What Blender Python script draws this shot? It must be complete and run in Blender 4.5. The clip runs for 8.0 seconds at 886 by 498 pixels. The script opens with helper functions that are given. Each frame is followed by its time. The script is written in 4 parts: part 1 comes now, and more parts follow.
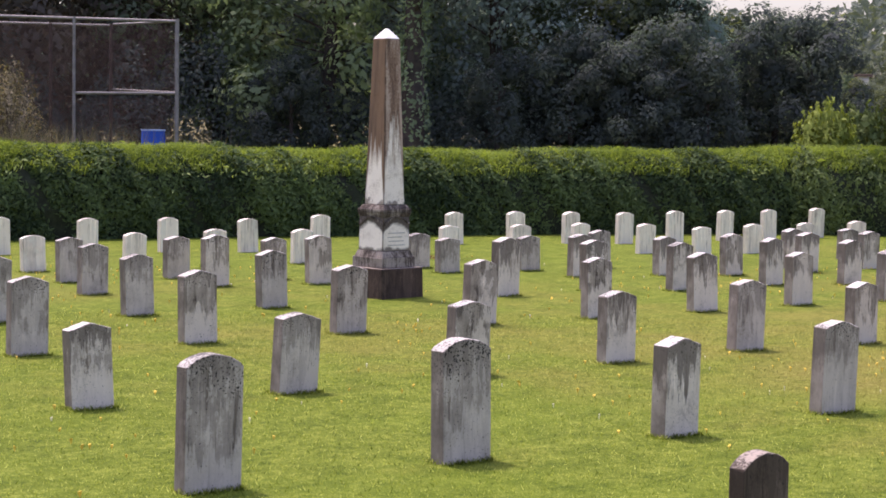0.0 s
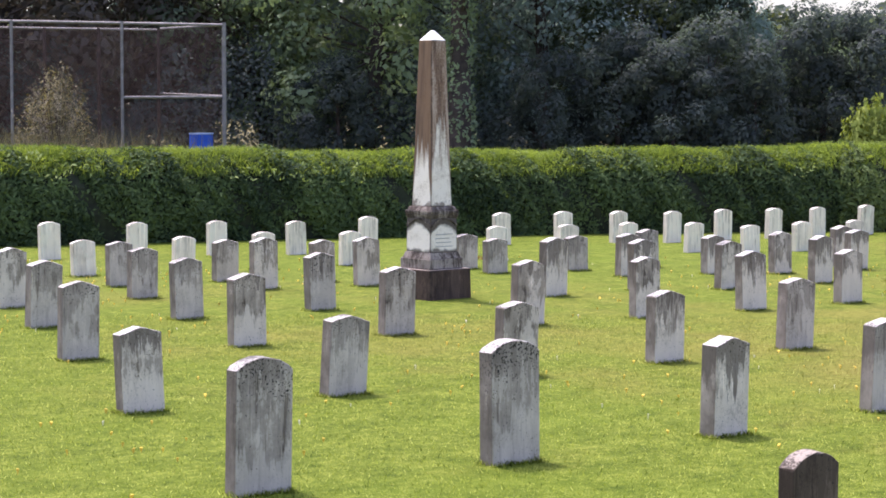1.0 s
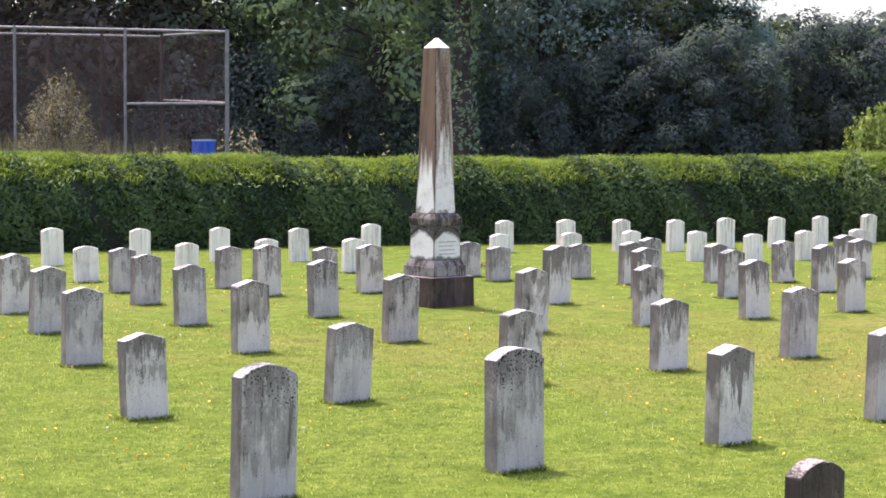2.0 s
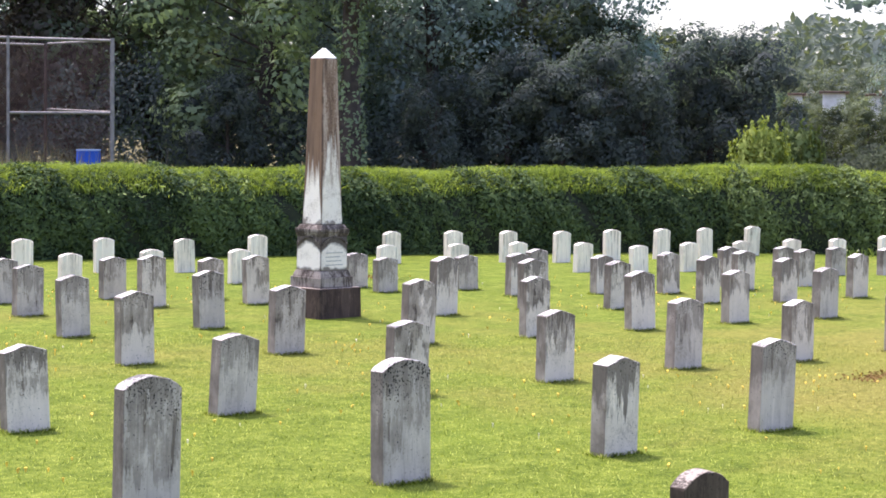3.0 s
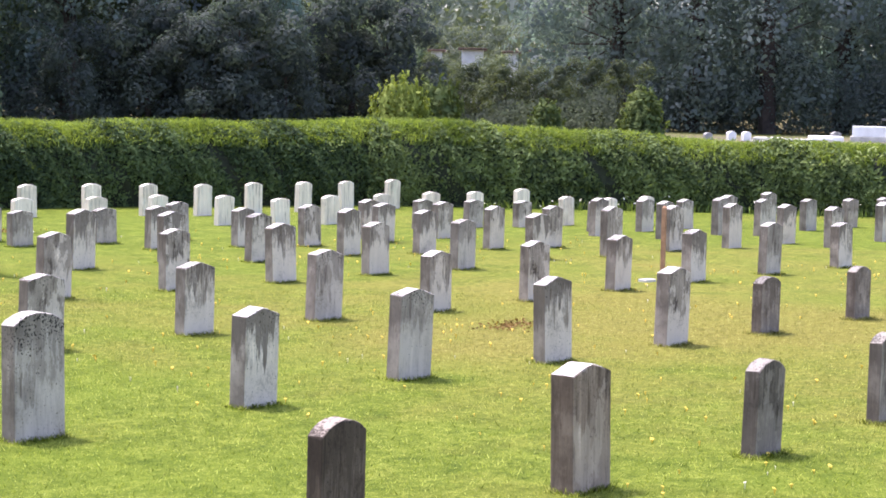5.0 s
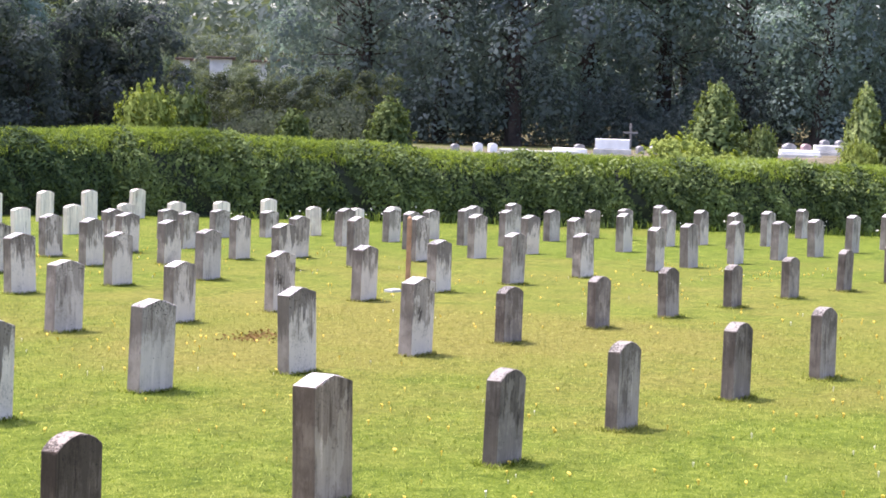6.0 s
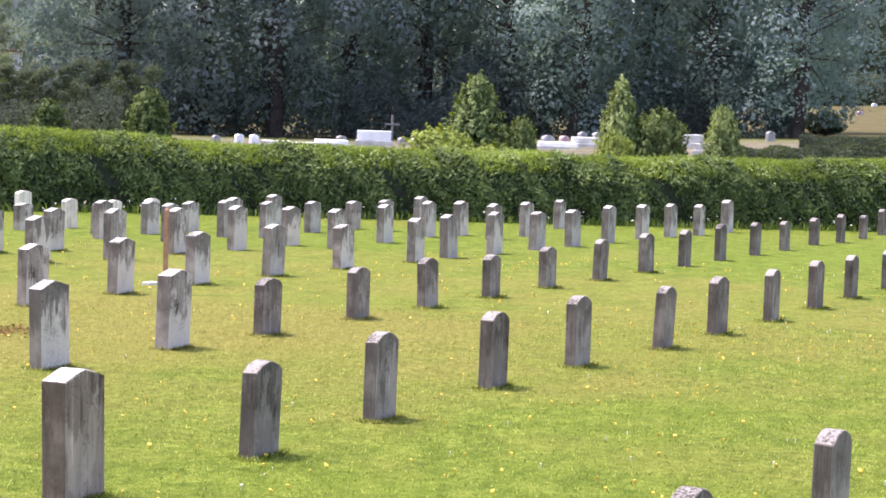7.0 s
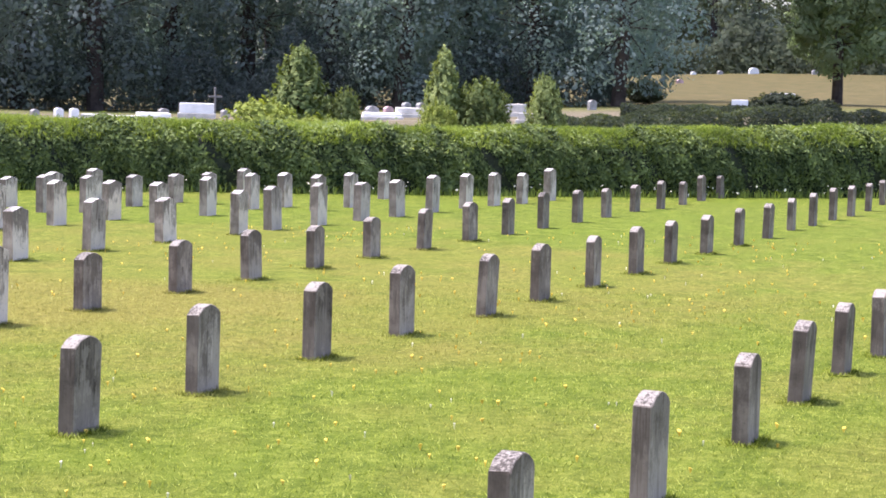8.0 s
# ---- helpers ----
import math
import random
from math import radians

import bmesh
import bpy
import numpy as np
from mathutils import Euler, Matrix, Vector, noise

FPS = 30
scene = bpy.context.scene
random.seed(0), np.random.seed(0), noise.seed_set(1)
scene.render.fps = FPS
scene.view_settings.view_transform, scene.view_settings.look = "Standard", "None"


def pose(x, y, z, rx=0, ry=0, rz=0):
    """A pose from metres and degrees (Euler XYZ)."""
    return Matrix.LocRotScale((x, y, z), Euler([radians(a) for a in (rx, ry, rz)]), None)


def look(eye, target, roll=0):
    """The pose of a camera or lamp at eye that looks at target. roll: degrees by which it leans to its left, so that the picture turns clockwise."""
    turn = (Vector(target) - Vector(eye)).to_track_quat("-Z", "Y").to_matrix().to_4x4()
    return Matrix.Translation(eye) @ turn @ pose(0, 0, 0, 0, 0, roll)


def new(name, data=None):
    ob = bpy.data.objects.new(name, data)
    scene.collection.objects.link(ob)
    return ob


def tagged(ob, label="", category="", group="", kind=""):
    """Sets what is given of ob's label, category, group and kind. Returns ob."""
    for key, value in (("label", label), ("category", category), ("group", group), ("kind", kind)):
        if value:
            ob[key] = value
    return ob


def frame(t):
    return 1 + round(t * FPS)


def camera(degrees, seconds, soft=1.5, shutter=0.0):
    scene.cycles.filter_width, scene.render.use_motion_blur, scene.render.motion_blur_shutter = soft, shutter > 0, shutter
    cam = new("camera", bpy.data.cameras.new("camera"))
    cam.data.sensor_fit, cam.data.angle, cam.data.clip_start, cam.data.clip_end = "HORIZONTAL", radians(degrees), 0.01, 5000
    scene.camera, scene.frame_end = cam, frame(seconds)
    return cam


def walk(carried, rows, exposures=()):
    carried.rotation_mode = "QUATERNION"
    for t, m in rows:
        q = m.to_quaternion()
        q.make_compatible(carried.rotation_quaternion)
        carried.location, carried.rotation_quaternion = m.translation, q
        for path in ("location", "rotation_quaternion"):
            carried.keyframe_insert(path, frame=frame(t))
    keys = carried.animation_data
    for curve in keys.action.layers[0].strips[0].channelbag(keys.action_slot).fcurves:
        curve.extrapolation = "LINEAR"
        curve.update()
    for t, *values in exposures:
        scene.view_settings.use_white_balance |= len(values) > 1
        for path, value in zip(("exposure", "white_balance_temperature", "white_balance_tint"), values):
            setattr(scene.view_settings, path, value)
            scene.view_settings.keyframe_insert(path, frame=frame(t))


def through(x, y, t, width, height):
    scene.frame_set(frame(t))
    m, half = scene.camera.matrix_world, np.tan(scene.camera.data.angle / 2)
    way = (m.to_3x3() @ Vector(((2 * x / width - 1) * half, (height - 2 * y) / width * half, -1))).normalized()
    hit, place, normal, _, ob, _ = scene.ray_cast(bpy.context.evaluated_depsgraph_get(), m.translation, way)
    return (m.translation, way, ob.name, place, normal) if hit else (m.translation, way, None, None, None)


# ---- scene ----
cam = camera(26.7, 8.0, soft=1.7)
# seconds, eye, then degrees of yaw, pitch and roll
PATH = [
    (0.0, -0.060, -0.018, 2.024, -34.96, -4.07, 0.86),
    (0.5, -0.065, -0.024, 2.034, -34.17, -4.37, 0.69),
    (1.0, -0.071, -0.043, 2.036, -33.48, -4.08, 0.22),
    (1.2, -0.077, -0.047, 2.031, -33.37, -3.72, 0.53),
    (2.3, -0.092, -0.025, 2.036, -33.51, -3.89, 0.37),
    (2.5, -0.077, -0.030, 2.030, -33.79, -3.70, 0.35),
    (3.0, -0.058, 0.006, 2.028, -36.89, -3.46, 0.76),
    (3.5, -0.049, 0.027, 2.026, -39.53, -4.05, 1.10),
    (4.0, -0.030, 0.035, 2.015, -41.89, -4.23, 1.18),
    (4.2, 0.019, 0.052, 2.006, -43.54, -4.33, 1.01),
    (5.3, 0.016, 0.038, 1.995, -49.70, -4.39, 1.57),
    (5.5, 0.031, 0.036, 1.997, -51.37, -4.09, 1.67),
    (6.0, 0.078, 0.041, 1.994, -55.53, -4.12, 1.92),
    (6.5, 0.107, 0.040, 1.996, -59.21, -4.32, 2.23),
    (7.0, 0.145, 0.028, 1.986, -62.79, -4.12, 2.10),
    (7.5, 0.168, 0.009, 1.980, -66.29, -4.02, 1.74),
    (8.0, 0.179, 0.003, 1.971, -68.13, -4.82, 1.60),
]
walk(cam, [(t, pose(x, y, z, 90 + pitch, 0, yaw) @ pose(0, 0, 0, 0, 0, roll)) for t, x, y, z, yaw, pitch, roll in PATH],
     exposures=[(0.0, 0.97, 6510, 31.0), (0.4, 1.12, 6290, 29.0), (1.0, 1.28, 6210, 25.5), (2.5, 1.51, 6170, 24.5), (4.0, 1.53, 6170, 24.5), (8.0, 1.49, 6170, 24.5)])

# ---- light: a high sun behind the stones, thin bright sky ----
SUN_EL, SUN_AZ = radians(69), math.atan2(-0.13, 0.99)
world = bpy.data.worlds.new("sky")
scene.world = world
world.use_nodes = True
wn = world.node_tree.nodes
sky = wn.new("ShaderNodeTexSky")
sky.sky_type, sky.sun_disc = "NISHITA", False
sky.sun_elevation, sky.sun_rotation = SUN_EL, SUN_AZ
sky.air_density, sky.dust_density, sky.ozone_density = 1.0, 3.5, 1.0
wn["Background"].inputs["Strength"].default_value = 0.15
world.node_tree.links.new(sky.outputs["Color"], wn["Background"].inputs["Color"])
sun = new("sun", bpy.data.lights.new("sun", "SUN"))
sun.data.energy, sun.data.angle, sun.data.color = 2.1, radians(4.0), (1.0, 0.95, 0.86)
sun.matrix_world = look((math.sin(SUN_AZ) * math.cos(SUN_EL) * 60, math.cos(SUN_AZ) * math.cos(SUN_EL) * 60, math.sin(SUN_EL) * 60), (0, 0, 0))


# ---- materials ----
class Nodes:
    """A small writer of node materials."""

    def __init__(self, name, roughness=0.8, specular=0.3):
        self.mat = bpy.data.materials.new(name)
        self.mat.use_nodes = True
        self.tree = self.mat.node_tree
        self.bsdf = self.tree.nodes["Principled BSDF"]
        self.bsdf.inputs["Roughness"].default_value = roughness
        self.bsdf.inputs["Specular IOR Level"].default_value = specular

    def node(self, kind, **inputs):
        n = self.tree.nodes.new(kind)
        for key, value in inputs.items():
            self.put(n.inputs[key.replace("_", " ")], value)
        return n

    def put(self, socket, value):
        if isinstance(value, bpy.types.NodeSocket):
            self.tree.links.new(value, socket)
        else:
            socket.default_value = value

    def coords(self, which="Object", scale=(1, 1, 1), shuffle=0.0):
        tc = self.node("ShaderNodeTexCoord")
        out = tc.outputs[which]
        if shuffle:
            info = self.node("ShaderNodeObjectInfo")
            mul = self.node("ShaderNodeVectorMath")
            mul.operation = "MULTIPLY_ADD"
            self.put(mul.inputs[0], info.outputs["Random"])
            self.put(mul.inputs[1], (shuffle, shuffle * 1.7, 0.0))
            self.put(mul.inputs[2], out)
            out = mul.outputs[0]
        m = self.node("ShaderNodeMapping")
        self.put(m.inputs["Vector"], out)
        m.inputs["Scale"].default_value = scale
        return m.outputs[0]

    def noise(self, vector, scale, detail=4.0, rough=0.6):
        n = self.node("ShaderNodeTexNoise", Vector=vector, Scale=scale, Detail=detail, Roughness=rough)
        return n.outputs["Fac"]

    def ramp(self, fac, stops):
        r = self.node("ShaderNodeValToRGB", Fac=fac)
        while len(r.color_ramp.elements) < len(stops):
            r.color_ramp.elements.new(0.5)
        for e, (p, c) in zip(r.color_ramp.elements, stops):
            e.position = p
            e.color = (*c, 1) if len(c) == 3 else c
        return r.outputs["Color"]

    def mix(self, fac, a, b, how="MIX"):
        m = self.node("ShaderNodeMix")
        m.data_type, m.blend_type = "RGBA", how
        self.put(m.inputs[0], fac)
        self.put(m.inputs[6], a if not isinstance(a, tuple) else (*a, 1))
        self.put(m.inputs[7], b if not isinstance(b, tuple) else (*b, 1))
        return m.outputs[2]

    def math(self, op, a, b=0.0):
        m = self.node("ShaderNodeMath")
        m.operation = op
        m.use_clamp = False
        self.put(m.inputs[0], a)
        self.put(m.inputs[1], b)
        return m.outputs[0]

    def bump(self, height, strength, distance=0.01):
        b = self.node("ShaderNodeBump", Height=height, Strength=strength, Distance=distance)
        self.put(self.bsdf.inputs["Normal"], b.outputs[0])

    def colour(self, c):
        self.put(self.bsdf.inputs["Base Color"], c if not isinstance(c, tuple) else (*c, 1))
        return self.mat


def plain(name, colour, vary=0.12, scale=6.0, roughness=0.7, metallic=0.0, bump=0.15):
    n = Nodes(name, roughness)
    v = n.coords("Object")
    f = n.noise(v, scale, 5)
    g = n.noise(v, scale * 9, 3)
    lo, hi = [tuple(min(1, c * k) for c in colour) for k in (1 - 2 * vary, 1 + 2 * vary)]
    c = n.ramp(f, [(0.3, lo), (0.7, hi)])
    c = n.mix(0.25, c, n.ramp(g, [(0.35, lo), (0.65, hi)]), "MULTIPLY") if vary > 0.2 else c
    n.bsdf.inputs["Metallic"].default_value = metallic
    n.bump(g, bump, 0.01)
    return n.colour(c)


def leaf_material(name, dark, light, through=0.35, patch=0.7, single=0.4, whole=0.45, glow=(1.0, 1.0, 0.35)):
    """Leaves: each one its own shade, with larger patches, some light coming through them."""
    n = Nodes(name, 0.7, 0.1)
    geo = n.node("ShaderNodeNewGeometry")
    own = geo.outputs["Random Per Island"]
    info = n.node("ShaderNodeObjectInfo")
    v = n.coords("Object", shuffle=30.0)
    big = n.noise(v, patch, 3)
    big = n.math("ADD", 0.5, n.math("MULTIPLY", n.math("SUBTRACT", big, 0.5), 2.2))
    f = n.math("ADD", n.math("MULTIPLY", own, single), n.math("MULTIPLY", big, 1.15 - single))
    f = n.math("ADD", f, n.math("MULTIPLY", n.math("SUBTRACT", info.outputs["Random"], 0.5), whole))
    c = n.ramp(f, [(0.2, dark), (0.95, light)])
    n.colour(c)
    t = n.node("ShaderNodeBsdfTranslucent", Color=n.mix(1.0, c, glow, "MULTIPLY"))
    m = n.node("ShaderNodeMixShader", Fac=through)
    n.put(m.inputs[1], n.bsdf.outputs[0])
    n.put(m.inputs[2], t.outputs[0])
    n.put(n.tree.nodes["Material Output"].inputs["Surface"], m.outputs[0])
    return n.mat


def stone_material(name, pale, mid, dark, streak, speck, foot, lichen=(0.02, 0.02, 0.018), crown=(0.68, 0.65, 0.61), side=0.92):
    """Weathered marble: vertical runs of grime, black lichen towards the top, a scoured pale foot."""
    n = Nodes(name, 0.85, 0.2)
    v = n.coords("Object", shuffle=40.0)
    tall = n.coords("Object", scale=(1, 1, 0.12), shuffle=40.0)
    z = n.node("ShaderNodeSeparateXYZ", Vector=n.coords("Object")).outputs[2]
    own = n.math("SUBTRACT", n.node("ShaderNodeObjectInfo").outputs["Random"], 0.5)
    other = n.math("SUBTRACT", n.math("FRACT", n.math("MULTIPLY", n.node("ShaderNodeObjectInfo").outputs["Random"], 17.3)), 0.5)
    runs = n.noise(tall, 13, 6, 0.72)
    cloud = n.noise(v, 4.5, 5, 0.6)
    fine = n.noise(v, 60, 4, 0.7)
    f = n.math("ADD", n.math("MULTIPLY", runs, 0.6), n.math("MULTIPLY", cloud, 0.4))
    f = n.math("ADD", f, n.math("MULTIPLY", n.math("SUBTRACT", fine, 0.5), 0.16))
    f = n.math("ADD", f, n.math("MULTIPLY", own, 0.14))
    c = n.ramp(f, [(0.34, dark), (0.40, tuple(0.78 * q for q in mid)), (0.5, tuple(1.05 * q for q in mid)), (0.585, pale)])
    # thin hard-edged drips, dark ones and washed pale ones
    drips = n.noise(n.coords("Object", scale=(1, 1, 0.045), shuffle=23.0), 34, 3, 0.65)
    c = n.mix(0.9, c, n.ramp(drips, [(0.37, (0.5, 0.47, 0.45)), (0.42, (1.0, 1.0, 1.0)), (0.60, (1.0, 1.0, 1.0)), (0.63, (1.3, 1.3, 1.3))]), "MULTIPLY")
    # scoured pale patches with hard ragged edges
    scour = n.noise(n.coords("Object", scale=(1, 1, 0.45), shuffle=17.0), 5.5, 7, 0.68)
    c = n.mix(n.math("MULTIPLY", n.ramp(scour, [(0.54, (0, 0, 0)), (0.56, (1, 1, 1))]), 0.2 + 0.5 * foot), c, tuple(min(0.8, 1.04 * q) for q in pale))
    c = n.mix(n.math("MULTIPLY", n.ramp(scour, [(0.385, (1, 1, 1)), (0.41, (0, 0, 0))]), 0.6), c, tuple(0.5 * (p + q) for p, q in zip(mid, dark)))
    # pale scoured foot with a ragged upper edge
    edge = n.math("ADD", z, n.math("MULTIPLY", n.math("SUBTRACT", n.noise(tall, 9, 6, 0.7), 0.5), 0.95))
    edge = n.math("ADD", edge, n.math("MULTIPLY", other, 0.16))
    ft = n.ramp(edge, [(0.26, (1, 1, 1)), (0.305, (0, 0, 0))])
    c = n.mix(n.math("MULTIPLY", ft, foot), c, n.ramp(n.math("ADD", n.math("MULTIPLY", fine, 0.4), n.math("MULTIPLY", cloud, 0.6)), [(0.33, mid), (0.47, pale)]))
    # dark runs from the top
    top = n.math("ADD", z, n.math("MULTIPLY", n.math("SUBTRACT", runs, 0.5), 1.6))
    top = n.math("ADD", top, n.math("MULTIPLY", own, 0.3))
    tp = n.ramp(top, [(0.505, (0, 0, 0)), (0.55, (1, 1, 1))])
    c = n.mix(n.math("MULTIPLY", tp, streak), c, tuple(1.25 * q for q in dark))
    # lichen spots, crowding towards the head
    spots = n.noise(v, 75, 3, 0.55)
    near_top = n.ramp(n.math("ADD", z, n.math("MULTIPLY", n.math("SUBTRACT", cloud, 0.5), 0.8)), [(0.40, (0, 0, 0)), (0.70, (1, 1, 1))])
    sp = n.ramp(n.math("ADD", spots, n.math("MULTIPLY", near_top, 0.13)), [(0.665, (0, 0, 0)), (0.69, (1, 1, 1))])
    c = n.mix(n.math("MULTIPLY", sp, speck), c, lichen)
    # narrow sides darker: rough-sawn grime, plus their shade put into the colour
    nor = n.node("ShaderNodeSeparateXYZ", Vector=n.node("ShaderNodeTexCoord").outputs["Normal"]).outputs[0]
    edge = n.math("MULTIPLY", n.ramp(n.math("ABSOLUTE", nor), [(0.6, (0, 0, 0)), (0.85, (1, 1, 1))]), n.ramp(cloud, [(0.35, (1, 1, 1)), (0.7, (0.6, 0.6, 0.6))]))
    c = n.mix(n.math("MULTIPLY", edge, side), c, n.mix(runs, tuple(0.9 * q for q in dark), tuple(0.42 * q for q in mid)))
    # upper faces paler: sunlight on the tops put into the colour, with soiled specks
    up = n.node("ShaderNodeSeparateXYZ", Vector=n.node("ShaderNodeNewGeometry").outputs["Normal"]).outputs[2]
    sunlit_top = n.ramp(up, [(0.55, (0, 0, 0)), (0.75, (1, 1, 1))])
    soiled = n.ramp(n.math("ADD", n.math("MULTIPLY", fine, 0.55), n.math("MULTIPLY", cloud, 0.45)), [(0.43, tuple(0.2 * q for q in crown)), (0.52, crown)])
    c = n.mix(n.math("MULTIPLY", sunlit_top, 0.85), c, soiled)
    n.bump(n.math("ADD", n.math("MULTIPLY", fine, 0.6), cloud), 0.35, 0.006)
    return n.colour(c)


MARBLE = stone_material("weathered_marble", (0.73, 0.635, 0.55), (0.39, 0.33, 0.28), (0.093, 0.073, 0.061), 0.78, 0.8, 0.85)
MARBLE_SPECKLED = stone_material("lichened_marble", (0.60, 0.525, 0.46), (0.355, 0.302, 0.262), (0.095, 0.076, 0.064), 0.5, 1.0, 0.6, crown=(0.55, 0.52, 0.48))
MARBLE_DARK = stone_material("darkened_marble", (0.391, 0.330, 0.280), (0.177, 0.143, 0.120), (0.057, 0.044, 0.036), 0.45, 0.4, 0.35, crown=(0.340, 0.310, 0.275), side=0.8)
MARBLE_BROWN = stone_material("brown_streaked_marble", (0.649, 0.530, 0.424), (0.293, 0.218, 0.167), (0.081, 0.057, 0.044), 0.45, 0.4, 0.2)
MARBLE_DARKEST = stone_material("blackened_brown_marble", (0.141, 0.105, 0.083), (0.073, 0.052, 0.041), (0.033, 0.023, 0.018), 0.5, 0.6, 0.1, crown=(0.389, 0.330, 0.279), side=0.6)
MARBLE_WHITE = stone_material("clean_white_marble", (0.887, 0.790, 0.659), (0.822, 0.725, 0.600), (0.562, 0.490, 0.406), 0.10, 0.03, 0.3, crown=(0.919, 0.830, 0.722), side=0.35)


def obelisk_material(name, hood):
    """White marble: brown algae over the shaft in tongues, soot along the arrises and over the arched hoods."""
    n = Nodes(name, 0.8, 0.25)
    v = n.coords("Object")
    tall = n.coords("Object", scale=(1, 1, 0.08))
    xyz = n.node("ShaderNodeSeparateXYZ", Vector=v).outputs
    z = xyz[2]
    runs, cloud, fine = n.noise(tall, 14, 5, 0.65), n.noise(v, 5.5, 5), n.noise(v, 45, 4)
    wander = n.math("SUBTRACT", runs, 0.5)
    low, high = n.math("MINIMUM", n.math("ABSOLUTE", xyz[0]), n.math("ABSOLUTE", xyz[1])), n.math("MAXIMUM", n.math("ABSOLUTE", xyz[0]), n.math("ABSOLUTE", xyz[1]))
    arris = n.math("SUBTRACT", high, low)
    c = n.ramp(n.math("ADD", n.math("MULTIPLY", cloud, 0.6), n.math("MULTIPLY", fine, 0.4)), [(0.36, (0.60, 0.53, 0.44)), (0.52, (0.86, 0.79, 0.69))])
    if hood:
        arc = n.math("ADD", 0.735, n.math("MULTIPLY", 0.10, n.math("COSINE", n.math("MULTIPLY", low, 8.2))))
        over = n.math("ADD", n.math("SUBTRACT", z, arc), n.math("MULTIPLY", n.math("SUBTRACT", n.noise(v, 9, 4), 0.5), 0.12))
        c = n.mix(n.ramp(n.math("ADD", over, 0.5), [(0.475, (0, 0, 0)), (0.51, (0.95, 0.95, 0.95))]), c, n.ramp(fine, [(0.35, (0.035, 0.027, 0.024)), (0.7, (0.12, 0.095, 0.083))]))
        foot = n.math("ADD", z, n.math("MULTIPLY", n.math("SUBTRACT", cloud, 0.5), 0.18))
        c = n.mix(n.ramp(foot, [(0.535, (0.85, 0.85, 0.85)), (0.565, (0, 0, 0))]), c, (0.13, 0.105, 0.09))
    else:
        # the west face is browned much lower, and more evenly, than the south face
        nx = n.math("ABSOLUTE", n.node("ShaderNodeSeparateXYZ", Vector=n.node("ShaderNodeTexCoord").outputs["Normal"]).outputs[0])
        west = n.ramp(nx, [(0.45, (0, 0, 0)), (0.55, (1, 1, 1))])
        edged = n.math("MULTIPLY", n.ramp(arris, [(0.012, (1, 1, 1)), (0.05, (0, 0, 0))]), 0.35)
        reach = n.math("ADD", n.math("ADD", z, edged), n.math("MULTIPLY", wander, n.mix(west, (1.9, 1.9, 1.9), (0.9, 0.9, 0.9))))
        reach = n.math("SUBTRACT", reach, n.mix(west, (1.72, 1.72, 1.72), (1.58, 1.58, 1.58)))
        m = n.ramp(n.math("ADD", reach, 0.5), [(0.42, (0, 0, 0)), (0.62, (0.95, 0.95, 0.95))])
        even = n.ramp(runs, [(0.35, (0.085, 0.043, 0.022)), (0.6, (0.185, 0.10, 0.053))])
        mixed = n.ramp(n.math("ADD", n.math("MULTIPLY", runs, 0.75), n.math("MULTIPLY", fine, 0.25)), [(0.38, (0.065, 0.034, 0.021)), (0.48, (0.19, 0.108, 0.066)), (0.58, (0.42, 0.325, 0.255))])
        c = n.mix(m, c, n.mix(west, mixed, even))
        # soot in the lowest hand's breadth, ragged
        foot = n.math("ADD", z, n.math("MULTIPLY", n.math("SUBTRACT", n.noise(v, 7, 5, 0.65), 0.5), 0.55))
        c = n.mix(n.ramp(n.math("MULTIPLY", foot, 0.5), [(0.522, (0.8, 0.8, 0.8)), (0.545, (0, 0, 0))]), c, (0.17, 0.135, 0.11))
    # dark seams down the arrises
    seam = n.math("MULTIPLY", n.ramp(n.math("ADD", arris, n.math("MULTIPLY", wander, 0.02)), [(0.004, (1, 1, 1)), (0.016, (0, 0, 0))]), n.ramp(n.noise(v, 4, 3), [(0.42, (0, 0, 0)), (0.5, (0.85, 0.85, 0.85))]))
    c = n.mix(seam, c, (0.07, 0.05, 0.04))
    n.bump(fine, 0.3, 0.006)
    return n.colour(c)


OBELISK = obelisk_material("stained_obelisk_marble", False)
OBELISK_DIE = obelisk_material("stained_die_marble", True)
OBELISK_GRIMED = stone_material("grimed_plinth_marble", (0.40, 0.345, 0.30), (0.085, 0.064, 0.053), (0.035, 0.026, 0.022), 0.25, 0.3, 0.0, crown=(0.16, 0.135, 0.115), side=0.2)
OBELISK_BASE = stone_material("dark_base_stone", (0.165, 0.115, 0.092), (0.075, 0.050, 0.040), (0.034, 0.024, 0.020), 0.0, 0.1, 0.1, crown=(0.34, 0.29, 0.25), side=0.2)
OBELISK_TIP = plain("bleached_tip_marble", (0.86, 0.85, 0.82), 0.06, 8)


def dry_patches(n, v):
    """Where the lawn is parched: ragged patches, most of all between the third and fourth rows."""
    gap = n.node("ShaderNodeVectorMath", Vector=v)
    gap.operation = "DISTANCE"
    gap.inputs[1].default_value = (15.5, 9.8, 0.0)
    near = n.math("MAXIMUM", n.math("SUBTRACT", 0.17, n.math("MULTIPLY", gap.outputs["Value"], 0.02)), -0.05)
    f = n.math("ADD", n.math("MULTIPLY", n.noise(v, 0.16, 4), 0.6), n.math("MULTIPLY", n.noise(v, 1.1, 5), 0.4))
    return n.ramp(n.math("ADD", f, near), [(0.47, (0, 0, 0)), (0.66, (1, 1, 1))])


